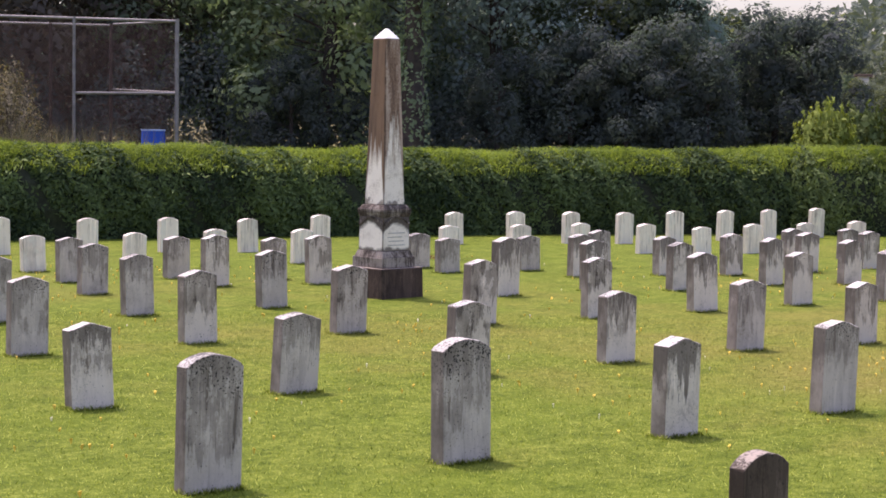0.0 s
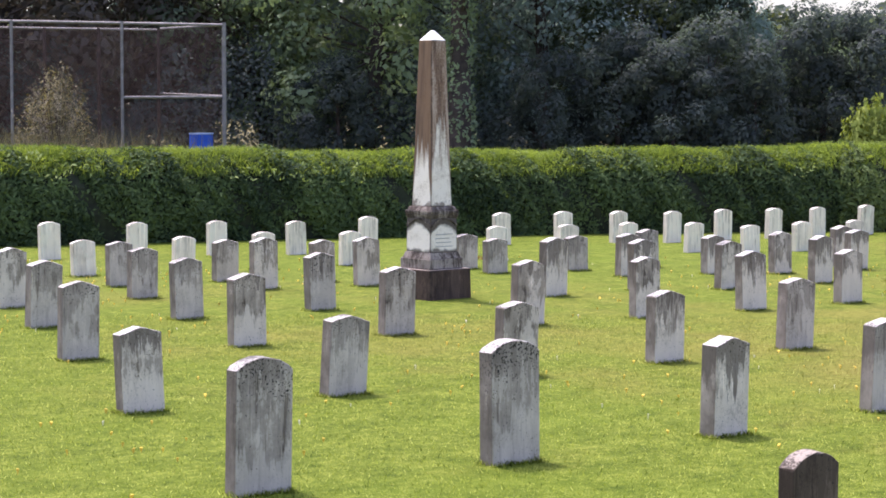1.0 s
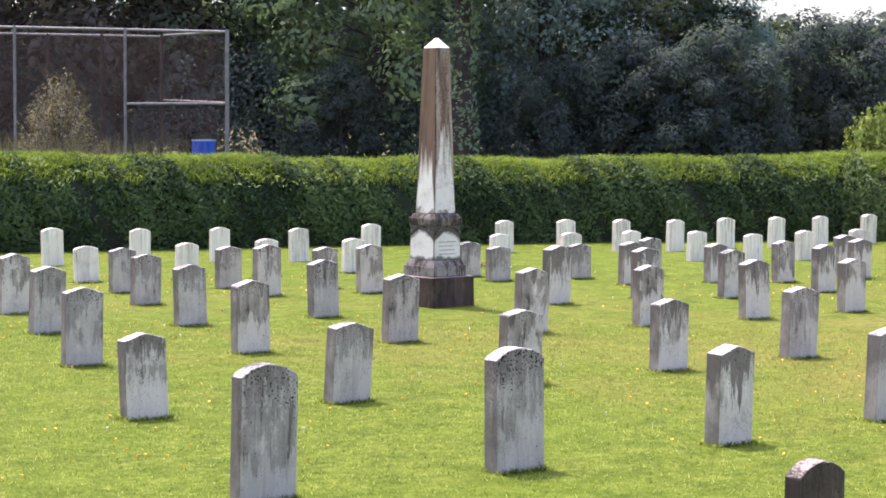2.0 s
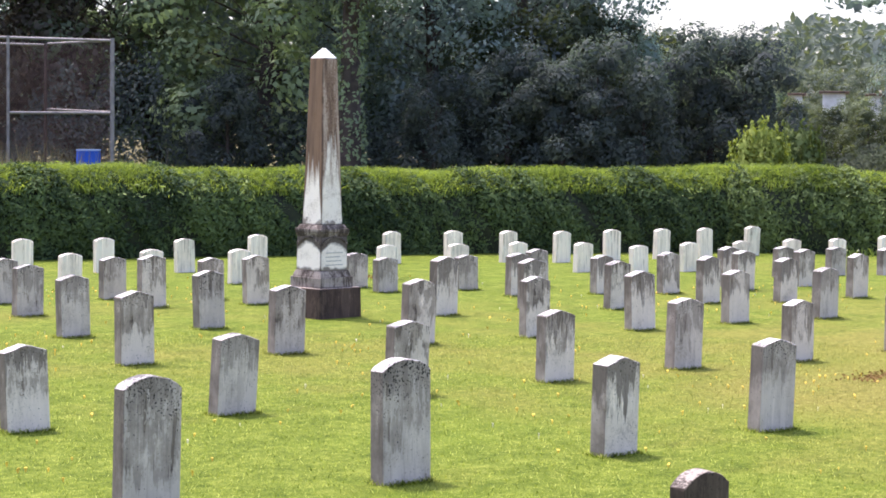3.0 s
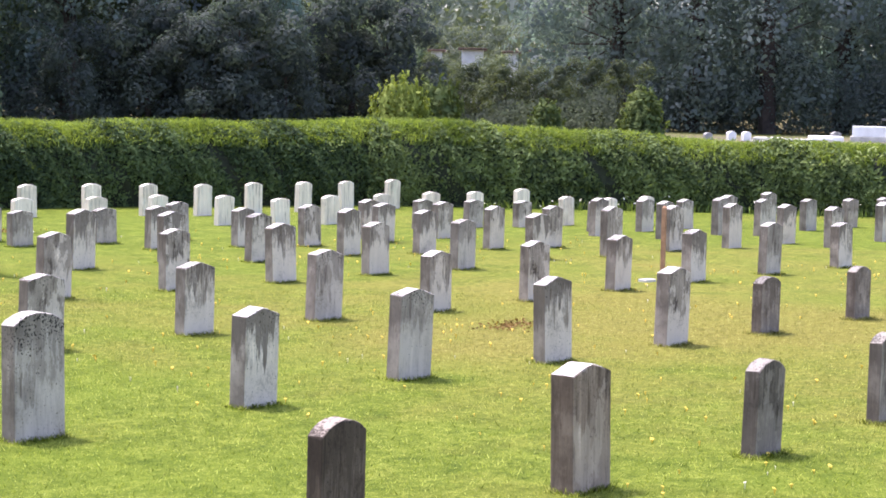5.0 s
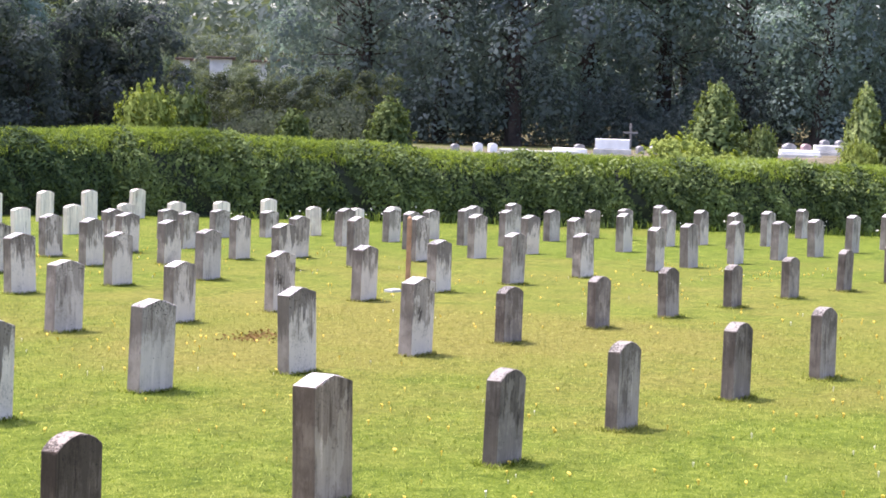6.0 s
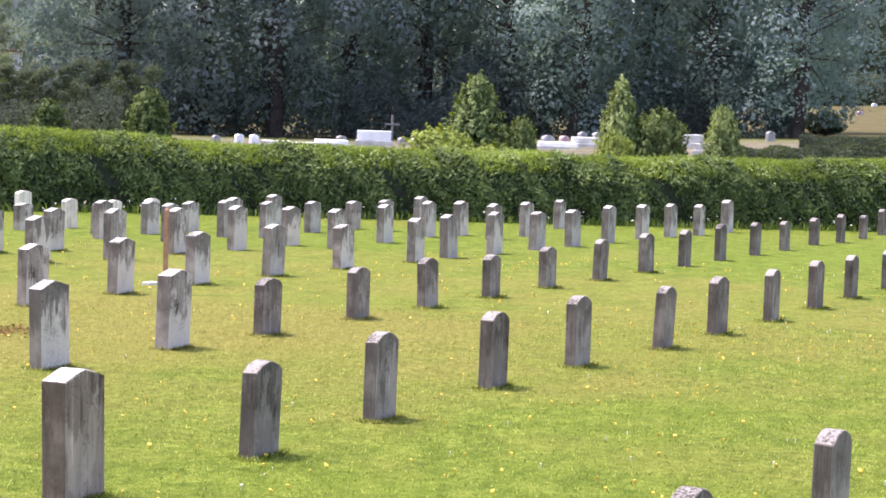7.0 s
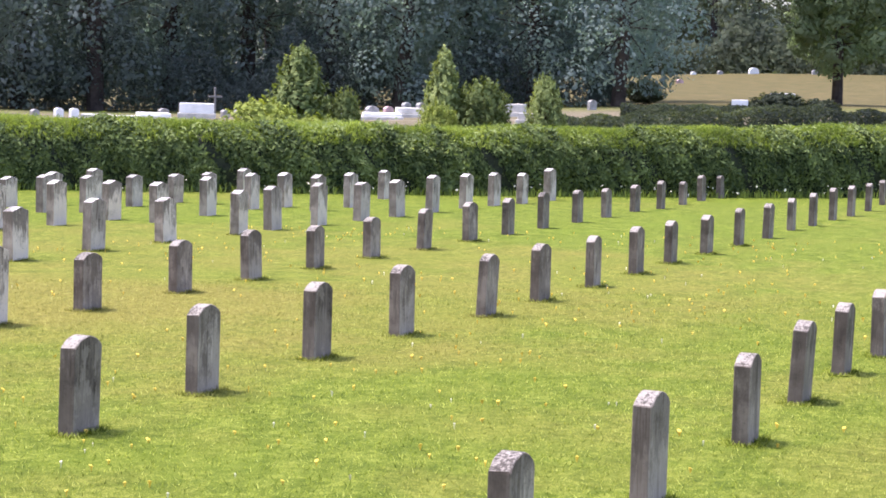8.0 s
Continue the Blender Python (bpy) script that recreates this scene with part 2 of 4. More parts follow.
def blade_material():
    n = Nodes("grass_blades", 0.7, 0.1)
    v = n.coords("Object")
    own = n.node("ShaderNodeNewGeometry").outputs["Random Per Island"]
    green = n.ramp(own, [(0.0, (0.045, 0.075, 0.008)), (0.4, (0.13, 0.18, 0.016)), (0.75, (0.24, 0.30, 0.030)), (1.0, (0.50, 0.55, 0.16))])
    dry = n.ramp(own, [(0.0, (0.17, 0.15, 0.04)), (0.6, (0.27, 0.225, 0.075)), (1.0, (0.38, 0.32, 0.15))])
    c = n.mix(n.math("MULTIPLY", dry_patches(n, v), 0.55), green, dry)
    n.colour(c)
    t = n.node("ShaderNodeBsdfTranslucent", Color=c)
    m = n.node("ShaderNodeMixShader", Fac=0.5)
    n.put(m.inputs[1], n.bsdf.outputs[0])
    n.put(m.inputs[2], t.outputs[0])
    n.put(n.tree.nodes["Material Output"].inputs["Surface"], m.outputs[0])
    return n.mat


def grass_ground():
    n = Nodes("mown_lawn", 0.95, 0.1)
    v = n.coords("Object")
    mid, fine, tiny = n.noise(v, 1.1, 5), n.noise(v, 14, 5, 0.7), n.noise(v, 90, 4, 0.8)
    mottle = n.math("ADD", n.math("ADD", n.math("MULTIPLY", fine, 0.25), n.math("MULTIPLY", tiny, 0.55)), n.math("MULTIPLY", n.noise(v, 3.4, 4, 0.65), 0.2))
    green = n.ramp(mottle, [(0.43, (0.040, 0.068, 0.007)), (0.48, (0.088, 0.124, 0.012)), (0.52, (0.125, 0.160, 0.016)), (0.57, (0.235, 0.270, 0.050))])
    dry = n.ramp(n.math("ADD", n.math("MULTIPLY", fine, 0.6), n.math("MULTIPLY", tiny, 0.4)), [(0.36, (0.105, 0.080, 0.018)), (0.5, (0.205, 0.165, 0.042)), (0.62, (0.34, 0.28, 0.09))])
    d = dry_patches(n, v)
    c = n.mix(n.math("MULTIPLY", d, 0.6), green, dry)
    lush = n.ramp(n.noise(v, 0.55, 3), [(0.5, (0, 0, 0)), (0.7, (1, 1, 1))])
    c = n.mix(n.math("MULTIPLY", lush, 0.35), c, (0.110, 0.165, 0.012))
    # bare sandy graveyard and dry slope, far past the hedge
    ln = n.node("ShaderNodeVectorMath", Vector=v)
    ln.operation = "LENGTH"
    far = n.math("ADD", n.math("MULTIPLY", ln.outputs["Value"], 0.01), n.math("MULTIPLY", n.math("SUBTRACT", mid, 0.5), 0.12))
    sand = n.ramp(n.math("ADD", n.math("MULTIPLY", mid, 0.5), n.math("MULTIPLY", fine, 0.5)), [(0.35, (0.08, 0.08, 0.04)), (0.5, (0.15, 0.13, 0.085)), (0.65, (0.25, 0.22, 0.165))])
    c = n.mix(n.ramp(far, [(0.46, (0, 0, 0)), (0.52, (1, 1, 1)), (0.66, (1, 1, 1)), (0.74, (0.35, 0.35, 0.35))]), c, sand)
    tan = n.ramp(n.math("ADD", n.math("MULTIPLY", mid, 0.6), n.math("MULTIPLY", fine, 0.4)), [(0.35, (0.065, 0.066, 0.024)), (0.62, (0.135, 0.108, 0.048))])
    c = n.mix(n.ramp(far, [(0.70, (0, 0, 0)), (0.80, (1, 1, 1))]), c, tan)
    n.bump(n.math("ADD", fine, n.math("MULTIPLY", tiny, 0.7)), 0.55, 0.02)
    return n.colour(c)


LAWN = grass_ground()
BLADES = blade_material()
HEDGE_LEAF = leaf_material("hedge_leaves", (0.040, 0.064, 0.034), (0.165, 0.235, 0.092), 0.35, 0.9, 0.4, 0.2)
HEDGE_LEAF_R = leaf_material("mixed_hedge_leaves", (0.042, 0.066, 0.032), (0.26, 0.335, 0.13), 0.4, 1.6, 0.5, 0.2)
SHOOT = leaf_material("young_hedge_shoots", (0.135, 0.195, 0.045), (0.34, 0.43, 0.115), 0.5, 0.7, 0.4, 0.2)
SPRIG = leaf_material("pale_sprig_leaves", (0.20, 0.27, 0.09), (0.42, 0.49, 0.21), 0.4, 0.7, 0.5, 0.2)
HEDGE_CORE = plain("hedge_inner_shade", (0.022, 0.03, 0.014), 0.3, 9)
# wood leaves greyed and lifted: haze put into the base colours, one copy darker
WOOD_LEAF = leaf_material("hazed_woodland_leaves", (0.262, 0.322, 0.322), (0.318, 0.40, 0.34), 0.5, 0.3, 0.05, 0.25, (0.85, 1.0, 0.75))
DEEP_LEAF = leaf_material("hazed_dark_woodland_leaves", (0.16, 0.193, 0.20), (0.235, 0.283, 0.25), 0.5, 0.3, 0.08, 0.3, (0.85, 1.0, 0.75))
# paler, greener copy: takes sunlit foliage into its colour
WOOD_LEAF_B = leaf_material("pale_woodland_leaves", (0.205, 0.255, 0.18), (0.31, 0.385, 0.225), 0.5, 0.3, 0.1, 0.4, (0.9, 1.0, 0.6))
BROWN_WOOD = leaf_material("dry_woodland_leaves", (0.095, 0.085, 0.078), (0.18, 0.165, 0.135), 0.5, 0.3, 0.12, 0.5, (1.0, 0.9, 0.7))
# grey-green of the far trees and ridge has the distance haze mixed in
FAR_LEAF = leaf_material("hazed_distant_leaves", (0.135, 0.163, 0.145), (0.22, 0.265, 0.20), 0.4, 0.2, 0.06, 0.3)
SHRUB_LEAF = leaf_material("bright_shrub_leaves", (0.15, 0.195, 0.045), (0.42, 0.49, 0.13), 0.35, 1.2)
FRESH_LEAF = leaf_material("fresh_shrub_leaves", (0.135, 0.185, 0.07), (0.40, 0.47, 0.19), 0.35, 1.6)
CONIFER = leaf_material("young_tree_leaves", (0.075, 0.11, 0.042), (0.24, 0.30, 0.115), 0.4, 1.2)
GAP_LEAF = leaf_material("mixed_scrub_leaves", (0.055, 0.07, 0.058), (0.13, 0.16, 0.10), 0.5, 0.5, 0.12, 0.35)
# darker leaves: shade low in the wood painted into the colour
SHADE_LEAF = leaf_material("shade_toned_leaves", (0.085, 0.10, 0.102), (0.148, 0.176, 0.155), 0.5, 0.35, 0.05, 0.3, (0.85, 1.0, 0.7))
OAK_LEAF = leaf_material("shade_tree_leaves", (0.165, 0.21, 0.13), (0.31, 0.385, 0.215), 0.5, 0.4, 0.15, 0.2, (0.9, 1.0, 0.6))
DRY_LEAF = leaf_material("dry_shrub_leaves", (0.12, 0.105, 0.078), (0.33, 0.295, 0.21), 0.3, 1.2)
BARK = plain("bark", (0.085, 0.066, 0.057), 0.28, 3, 0.95, 0, 0.6)
GALVANISED = plain("galvanised_steel", (0.24, 0.22, 0.22), 0.14, 5, 0.55, 0.4, 0.05)
RUSTED = plain("rusted_steel", (0.07, 0.045, 0.04), 0.25, 6, 0.9, 0.0)
BLUE = plain("blue_plastic", (0.012, 0.075, 0.46), 0.08, 5, 0.4, 0, 0.02)
BLUE_RIM = plain("pale_blue_rim", (0.25, 0.35, 0.6), 0.08, 5, 0.4, 0, 0.02)
ORANGE = plain("orange_brown_stake", (0.38, 0.215, 0.125), 0.2, 9, 0.8)
WHITEWASH = plain("whitewashed_concrete", (0.85, 0.85, 0.84), 0.05, 3, 0.7)
CONCRETE = plain("pale_concrete", (0.55, 0.53, 0.49), 0.15, 3, 0.9)
GREYSTONE = plain("grey_grave_stone", (0.36, 0.35, 0.34), 0.2, 4, 0.85)
PINK = plain("pink_flower_stone", (0.6, 0.42, 0.42), 0.15, 5, 0.8)
IRON = plain("grey_weathered_cross", (0.20, 0.19, 0.18), 0.2, 8, 0.8)
YELLOW = plain("dandelion_yellow", (0.80, 0.56, 0.08), 0.1, 20, 0.7, 0, 0.0)
PALE_PETAL = plain("pale_seed_heads", (0.75, 0.72, 0.55), 0.1, 20, 0.8, 0, 0.0)
DEAD = leaf_material("dead_leaves", (0.10, 0.055, 0.02), (0.34, 0.21, 0.08), 0.2, 2.0)
ROOF = plain("weathered_roof", (0.16, 0.11, 0.09), 0.2, 2, 0.9)


# ---- builders ----
def part(name, bm, material, parent=None, label=""):
    """Link a bmesh as one mesh object, under a thing or a part."""
    me = bpy.data.meshes.new(name)
    bm.to_mesh(me)
    bm.free()
    me.materials.append(material)
    ob = new(name, me)
    ob.parent = parent
    return tagged(ob, label)


def empty(name, place, turn=0.0):
    ob = new(name)
    ob.empty_display_size = 0.2
    ob.matrix_basis = pose(*place, 0, 0, turn)
    return ob


def mesh_of(name, verts, faces, material, smooth=False, soft=None):
    """A mesh of many small pieces; soft gives the way each corner shades, as in a mass of leaves."""
    me = bpy.data.meshes.new(name)
    me.from_pydata(np.asarray(verts).tolist(), [], np.asarray(faces).tolist())
    me.materials.append(material)
    if smooth:
        me.shade_smooth()
    if soft is not None:
        me.shade_smooth()
        me.normals_split_custom_set_from_vertices((soft / (np.linalg.norm(soft, axis=1)[:, None] + 1e-9)).tolist())
    return me


def box(bm, lo, hi, bevel=0.0):
    made = bmesh.ops.create_cube(bm, size=1.0)["verts"]
    for v in made:
        v.co = Vector([lo[i] if v.co[i] < 0 else hi[i] for i in range(3)])
    if bevel:
        edges = {e for v in made for e in v.link_edges}
        bmesh.ops.bevel(bm, geom=list(edges), offset=bevel, segments=2, affect="EDGES", profile=0.6)
    return bm


def rod(bm, a, b, r0, r1=None, sides=10):
    """A tapered rod from a to b."""
    a, b = Vector(a), Vector(b)
    m = Matrix.Translation((a + b) / 2) @ (b - a).to_track_quat("Z", "Y").to_matrix().to_4x4()
    bmesh.ops.create_cone(bm, cap_ends=True, segments=sides, radius1=r0, radius2=r0 if r1 is None else r1, depth=(b - a).length, matrix=m)
    return bm


def ease(a, b, x):
    t = np.clip((x - a) / (b - a), 0, 1)
    return t * t * (3 - 2 * t)


def ground_z(x, y):
    """The lie of the land: level lawn, rising past the hedge and most of all to the east."""
    r = np.hypot(x, y)
    b = np.degrees(np.arctan2(x, np.maximum(y, 1e-6)))
    b = np.where(y > 0, b, 90.0)
    w = ease(56, 80, b)
    return (0.8 + 0.7 * w) * ease(43, 60, r) + 0.35 * ease(60, 85, r) * w + (0.4 + 1.9 * w) * ease(85, 150, r)


def toward(bearing, far):
    """The place at that bearing (degrees clockwise from the y axis) and distance, on the ground."""
    x, y = far * math.sin(radians(bearing)), far * math.cos(radians(bearing))
    return x, y, float(ground_z(x, y))


rng = np.random.default_rng(7)


def leaves(centres, normals, size, flat=0.55, vary=0.4, long=1.0):
    """Folded leaf blades: one diamond of two triangles each, facing roughly along the normals."""
    n = len(centres)
    nor = normals + flat * rng.normal(size=(n, 3))
    nor /= np.linalg.norm(nor, axis=1)[:, None] + 1e-9
    t = np.cross(nor, rng.normal(size=(n, 3)))
    t /= np.linalg.norm(t, axis=1)[:, None] + 1e-9
    u = np.cross(nor, t)
    s = (size * (1 + vary * rng.uniform(-1, 1, n)))[:, None]
    v = np.stack([centres - t * s * long, centres - u * s * 0.5 + nor * s * 0.18, centres + t * s * long, centres + u * s * 0.5 + nor * s * 0.18], 1).reshape(-1, 3)
    i = np.arange(n)[:, None] * 4
    return v, np.concatenate([i + [0, 1, 2], i + [0, 2, 3]])


def blades(feet, height, width, lean=0.45):
    """Upright pointed blades, one bent strip of three triangles each."""
    n = len(feet)
    a = rng.uniform(0, 2 * np.pi, n)
    side = np.stack([np.cos(a), np.sin(a), 0 * a], 1) * (width * rng.uniform(0.6, 1.3, n))[:, None]
    b = rng.uniform(0, 2 * np.pi, n)
    h = height * rng.uniform(0.5, 1.3, n)
    bend = np.stack([np.cos(b), np.sin(b), 0 * b], 1) * (h * lean * rng.uniform(0.2, 1.2, n))[:, None]
    up = np.stack([0 * h, 0 * h, h], 1)
    v = np.stack([feet - side, feet + side, feet + up * 0.6 + bend * 0.35 - side * 0.7, feet + up * 0.6 + bend * 0.35 + side * 0.7, feet + up + bend], 1).reshape(-1, 3)
    i = np.arange(n)[:, None] * 5
    return v, np.concatenate([i + [0, 1, 3], i + [0, 3, 2], i + [2, 3, 4]])


def tips(feet, height, width, lean):
    """Short blades of one triangle each."""
    n = len(feet)
    a, b = rng.uniform(0, 2 * np.pi, (2, n))
    side = np.stack([np.cos(a), np.sin(a), 0 * a], 1) * (width * rng.uniform(0.6, 1.3, n))[:, None]
    h = height * rng.uniform(0.5, 1.3, n)
    top = np.stack([np.cos(b) * h * lean, np.sin(b) * h * lean, h], 1)
    v = np.stack([feet - side, feet + side, feet + top], 1).reshape(-1, 3)
    f = np.arange(n)[:, None] * 3 + [0, 1, 2]
    turn = np.cross(side, top)[:, 2] < 0
    f[turn] = f[turn][:, ::-1]
    return v, f


# ---- ground: one sheet out to the horizon ----
rings = np.concatenate([[0.0], np.linspace(1.5, 60, 60), np.geomspace(62, 3000, 48)])
spokes = 144
gv = [(0.0, 0.0, 0.0)]
for r in rings[1:]:
    a = np.linspace(0, 2 * np.pi, spokes, endpoint=False)
    gx, gy = r * np.sin(a), r * np.cos(a)
    gz = ground_z(gx, gy)
    gv += list(zip(gx.tolist(), gy.tolist(), gz.tolist()))
gf = [(0, 1 + (k + 1) % spokes, 1 + k) for k in range(spokes)]
quads = []
for j in range(len(rings) - 2):
    for k in range(spokes):
        p, q = 1 + j * spokes, 1 + (j + 1) * spokes
        quads.append((p + k, p + (k + 1) % spokes, q + (k + 1) % spokes, q + k))
gm = bpy.data.meshes.new("ground")
gm.from_pydata(gv, [], gf + quads)
gm.materials.append(LAWN)
gm.shade_smooth()
tagged(new("ground", gm), "mown yellow-green cemetery lawn with dry patches", "lawn", kind="structure")


# ---- headstones ----
def headstone_mesh(name, width, depth, height, rise, pointed, material, seed):
    """An upright slab: arched or shallow-pointed head, softened worn edges, foot sunk in the turf."""
    r = random.Random(seed)
    w = width / 2
    profile = [(-w, -0.15), (w, -0.15)]
    if pointed:
        for k in range(9):
            u = 1 - k / 4
            profile.append((w * u, height - rise * abs(u) ** 1.15 - 0.004 * r.random()))
    else:
        half = math.atan2(w, (w * w - rise * rise) / (2 * rise))
        rad = w / math.sin(half)
        for k in range(13):
            a = half * (1 - k / 6)
            profile.append((rad * math.sin(a), height - rad + rad * math.cos(a)))
    bm = bmesh.new()
    front = bm.faces.new([bm.verts.new((x, -depth / 2, z)) for x, z in profile])
    back = bmesh.ops.extrude_face_region(bm, geom=[front])
    bmesh.ops.translate(bm, verts=[g for g in back["geom"] if isinstance(g, bmesh.types.BMVert)], vec=(0, depth, 0))
    bmesh.ops.recalc_face_normals(bm, faces=bm.faces)
    sharp = [e for e in bm.edges if e.calc_face_angle(0) > 0.5]
    bmesh.ops.bevel(bm, geom=sharp, offset=0.007, segments=2, affect="EDGES", profile=0.5)
    for v in bm.verts:
        v.co += Vector((r.uniform(-1, 1), r.uniform(-1, 1), r.uniform(-1, 1))) * 0.0016
    me = bpy.data.meshes.new(name)
    bm.to_mesh(me)
    bm.free()
    me.materials.append(material)
    return me


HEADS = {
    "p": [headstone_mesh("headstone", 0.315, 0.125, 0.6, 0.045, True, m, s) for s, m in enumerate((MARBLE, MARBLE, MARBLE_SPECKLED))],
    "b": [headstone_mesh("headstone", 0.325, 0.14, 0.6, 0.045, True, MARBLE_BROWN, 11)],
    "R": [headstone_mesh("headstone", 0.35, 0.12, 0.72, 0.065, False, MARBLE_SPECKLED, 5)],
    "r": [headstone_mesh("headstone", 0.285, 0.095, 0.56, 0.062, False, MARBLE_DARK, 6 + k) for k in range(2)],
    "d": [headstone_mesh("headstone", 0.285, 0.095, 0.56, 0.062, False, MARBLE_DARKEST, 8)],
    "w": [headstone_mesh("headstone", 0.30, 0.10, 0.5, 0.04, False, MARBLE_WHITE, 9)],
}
TALL = {"p": 0.6, "b": 0.6, "R": 0.72, "r": 0.56, "d": 0.56, "w": 0.5}
WORDS = {
    "b": "large brown-stained marble headstone with a shallow pointed top, set in lawn",
    "p": "grey streaked marble headstone with a shallow pointed top, set in lawn",
    "R": "tall speckled grey marble headstone with a rounded top, set in lawn",
    "r": "small dark weathered marble headstone with a rounded top, set in lawn",
    "d": "small blackened brown marble headstone with a rounded mottled top",
    "w": "clean white marble headstone with a rounded top near the hedge",
}
ROW_Y = [
    (7.04, 2.44, 0.56, "r"), (8.90, 2.39, 0.55, "r"), (10.75, 2.33, 0.52, "r"), (12.38, 2.34, 0.54, "r"), (13.83, 2.32, 0.52, "r"),
    (14.98, 2.22, 0.52, "r"),
]
ROW_Z = [
    (5.74, 5.83, 0.58, "d"), (7.54, 5.86, 0.66, "b"), (9.08, 5.76, 0.55, "r"), (10.65, 5.85, 0.57, "r"), (12.44, 5.90, 0.56, "r"),
    (13.97, 5.88, 0.57, "r"), (15.61, 5.77, 0.55, "r"), (17.05, 5.76, 0.55, "r"), (18.64, 5.73, 0.53, "r"), (20.28, 5.74, 0.53, "r"),
    (21.86, 5.77, 0.51, "r"), (23.47, 5.73, 0.50, "r"), (25.10, 5.69, 0.51, "r"), (26.80, 5.66, 0.50, "r"), (28.72, 5.71, 0.49, "r"),
    (30.03, 5.63, 0.52, "r"), (31.74, 5.62, 0.54, "r"), (33.11, 5.55, 0.53, "r"), (34.94, 5.55, 0.51, "r"), (37.33, 5.66, 0.48, "r"),
]
ROW_A = [
    (4.60, 8.82, 0.74, "r"), (6.27, 8.82, 0.73, "r"), (7.99, 8.87, 0.64, "p"), (9.60, 9.02, 0.65, "p"), (11.09, 8.91, 0.66, "p"),
    (12.64, 8.91, 0.65, "p"), (13.96, 8.84, 0.50, "r"), (15.64, 8.89, 0.50, "r"), (17.10, 8.90, 0.51, "r"), (18.59, 8.90, 0.47, "r"),
    (20.17, 8.93, 0.48, "r"), (21.65, 8.88, 0.51, "r"), (23.27, 8.89, 0.52, "r"), (24.77, 8.90, 0.51, "r"), (26.32, 8.91, 0.53, "r"),
    (27.90, 8.89, 0.50, "r"), (29.44, 8.89, 0.47, "r"), (31.28, 8.94, 0.46, "r"), (32.45, 8.80, 0.50, "r"), (33.99, 8.80, 0.43, "r"),
    (35.62, 8.86, 0.49, "r"), (36.96, 8.81, 0.45, "r"),
]
ROW_B = [
    (5.22, 11.72, 0.59, "p"), (6.79, 11.65, 0.59, "p"), (8.44, 11.79, 0.59, "p"), (9.99, 11.82, 0.60, "p"), (11.54, 11.89, 0.63, "p"),
    (12.86, 11.75, 0.57, "p"), (14.32, 11.76, 0.60, "p"), (15.85, 11.87, 0.59, "p"), (17.32, 11.92, 0.59, "p"), (18.88, 11.92, 0.62, "p"),
    (20.46, 11.88, 0.56, "p"), (22.14, 11.75, 0.60, "p"), (23.24, 11.81, 0.61, "p"), (24.49, 11.71, 0.61, "p"), (25.80, 11.63, 0.58, "p"),
    (27.00, 11.56, 0.58, "p"), (28.42, 11.55, 0.61, "p"), (29.80, 11.50, 0.59, "p"), (30.89, 11.39, 0.58, "p"), (31.88, 11.22, 0.55, "p"),
    (33.26, 11.16, 0.60, "p"),
]
ROW_C = [
    (5.92, 14.52, 0.66, "p"), (7.54, 14.60, 0.65, "p"), (9.11, 14.62, 0.64, "p"), (10.61, 14.62, 0.64, "p"), (12.05, 14.57, 0.62, "p"),
    (13.49, 14.55, 0.63, "p"), (14.93, 14.56, 0.59, "p"), (16.25, 14.43, 0.59, "p"), (18.10, 14.82, 0.58, "p"), (19.24, 14.53, 0.65, "p"),
    (20.65, 14.56, 0.62, "p"), (21.91, 14.45, 0.62, "p"), (23.30, 14.45, 0.57, "p"), (23.32, 13.67, 0.58, "p"), (25.08, 13.86, 0.59, "p"),
    (26.88, 14.06, 0.58, "p"), (27.36, 13.12, 0.58, "p"), (27.77, 13.91, 0.57, "p"), (28.55, 13.08, 0.58, "p"), (31.21, 13.65, 0.52, "p"),
]
ROW_D = [
    (6.55, 16.91, 0.65, "p"), (8.05, 16.87, 0.62, "p"), (9.60, 16.90, 0.61, "p"), (12.61, 16.87, 0.67, "p"), (13.97, 16.94, 0.60, "p"),
    (14.89, 16.47, 0.58, "p"), (16.44, 16.50, 0.59, "p"), (17.45, 16.15, 0.56, "p"), (18.78, 16.13, 0.58, "p"), (19.69, 15.88, 0.57, "p"),
    (22.06, 16.90, 0.56, "p"), (22.43, 15.96, 0.56, "p"), (23.94, 16.00, 0.57, "p"), (24.37, 15.53, 0.56, "p"), (26.08, 15.76, 0.51, "p"),
    (27.46, 15.81, 0.48, "p"),
]
ROW_E = [
    (6.93, 18.80, 0.64, "p"), (8.54, 19.03, 0.57, "p"), (10.20, 19.29, 0.61, "p"), (11.46, 19.04, 0.59, "p"), (15.01, 18.48, 0.55, "p"),
    (16.18, 18.18, 0.51, "p"), (17.00, 17.79, 0.55, "p"), (18.29, 17.70, 0.54, "p"), (18.66, 18.35, 0.55, "p"), (19.62, 17.82, 0.52, "p"),
    (22.75, 17.47, 0.47, "p"), (23.45, 17.07, 0.51, "p"), (24.57, 17.10, 0.47, "p"),
]
ROW_F = [
    (8.91, 20.49, 0.54, "p"), (10.29, 20.46, 0.52, "p"), (11.27, 19.78, 0.52, "p"), (13.80, 19.70, 0.46, "p"), (13.86, 20.49, 0.47, "p"),
    (14.97, 19.51, 0.47, "p"), (16.16, 19.47, 0.52, "p"), (20.71, 19.22, 0.45, "p"), (21.67, 19.03, 0.43, "p"), (22.47, 18.71, 0.41, "p"),
    (25.38, 16.82, 0.53, "p"), (26.94, 17.06, 0.53, "p"), (27.51, 15.19, 0.53, "p"), (29.33, 15.51, 0.53, "p"),
]
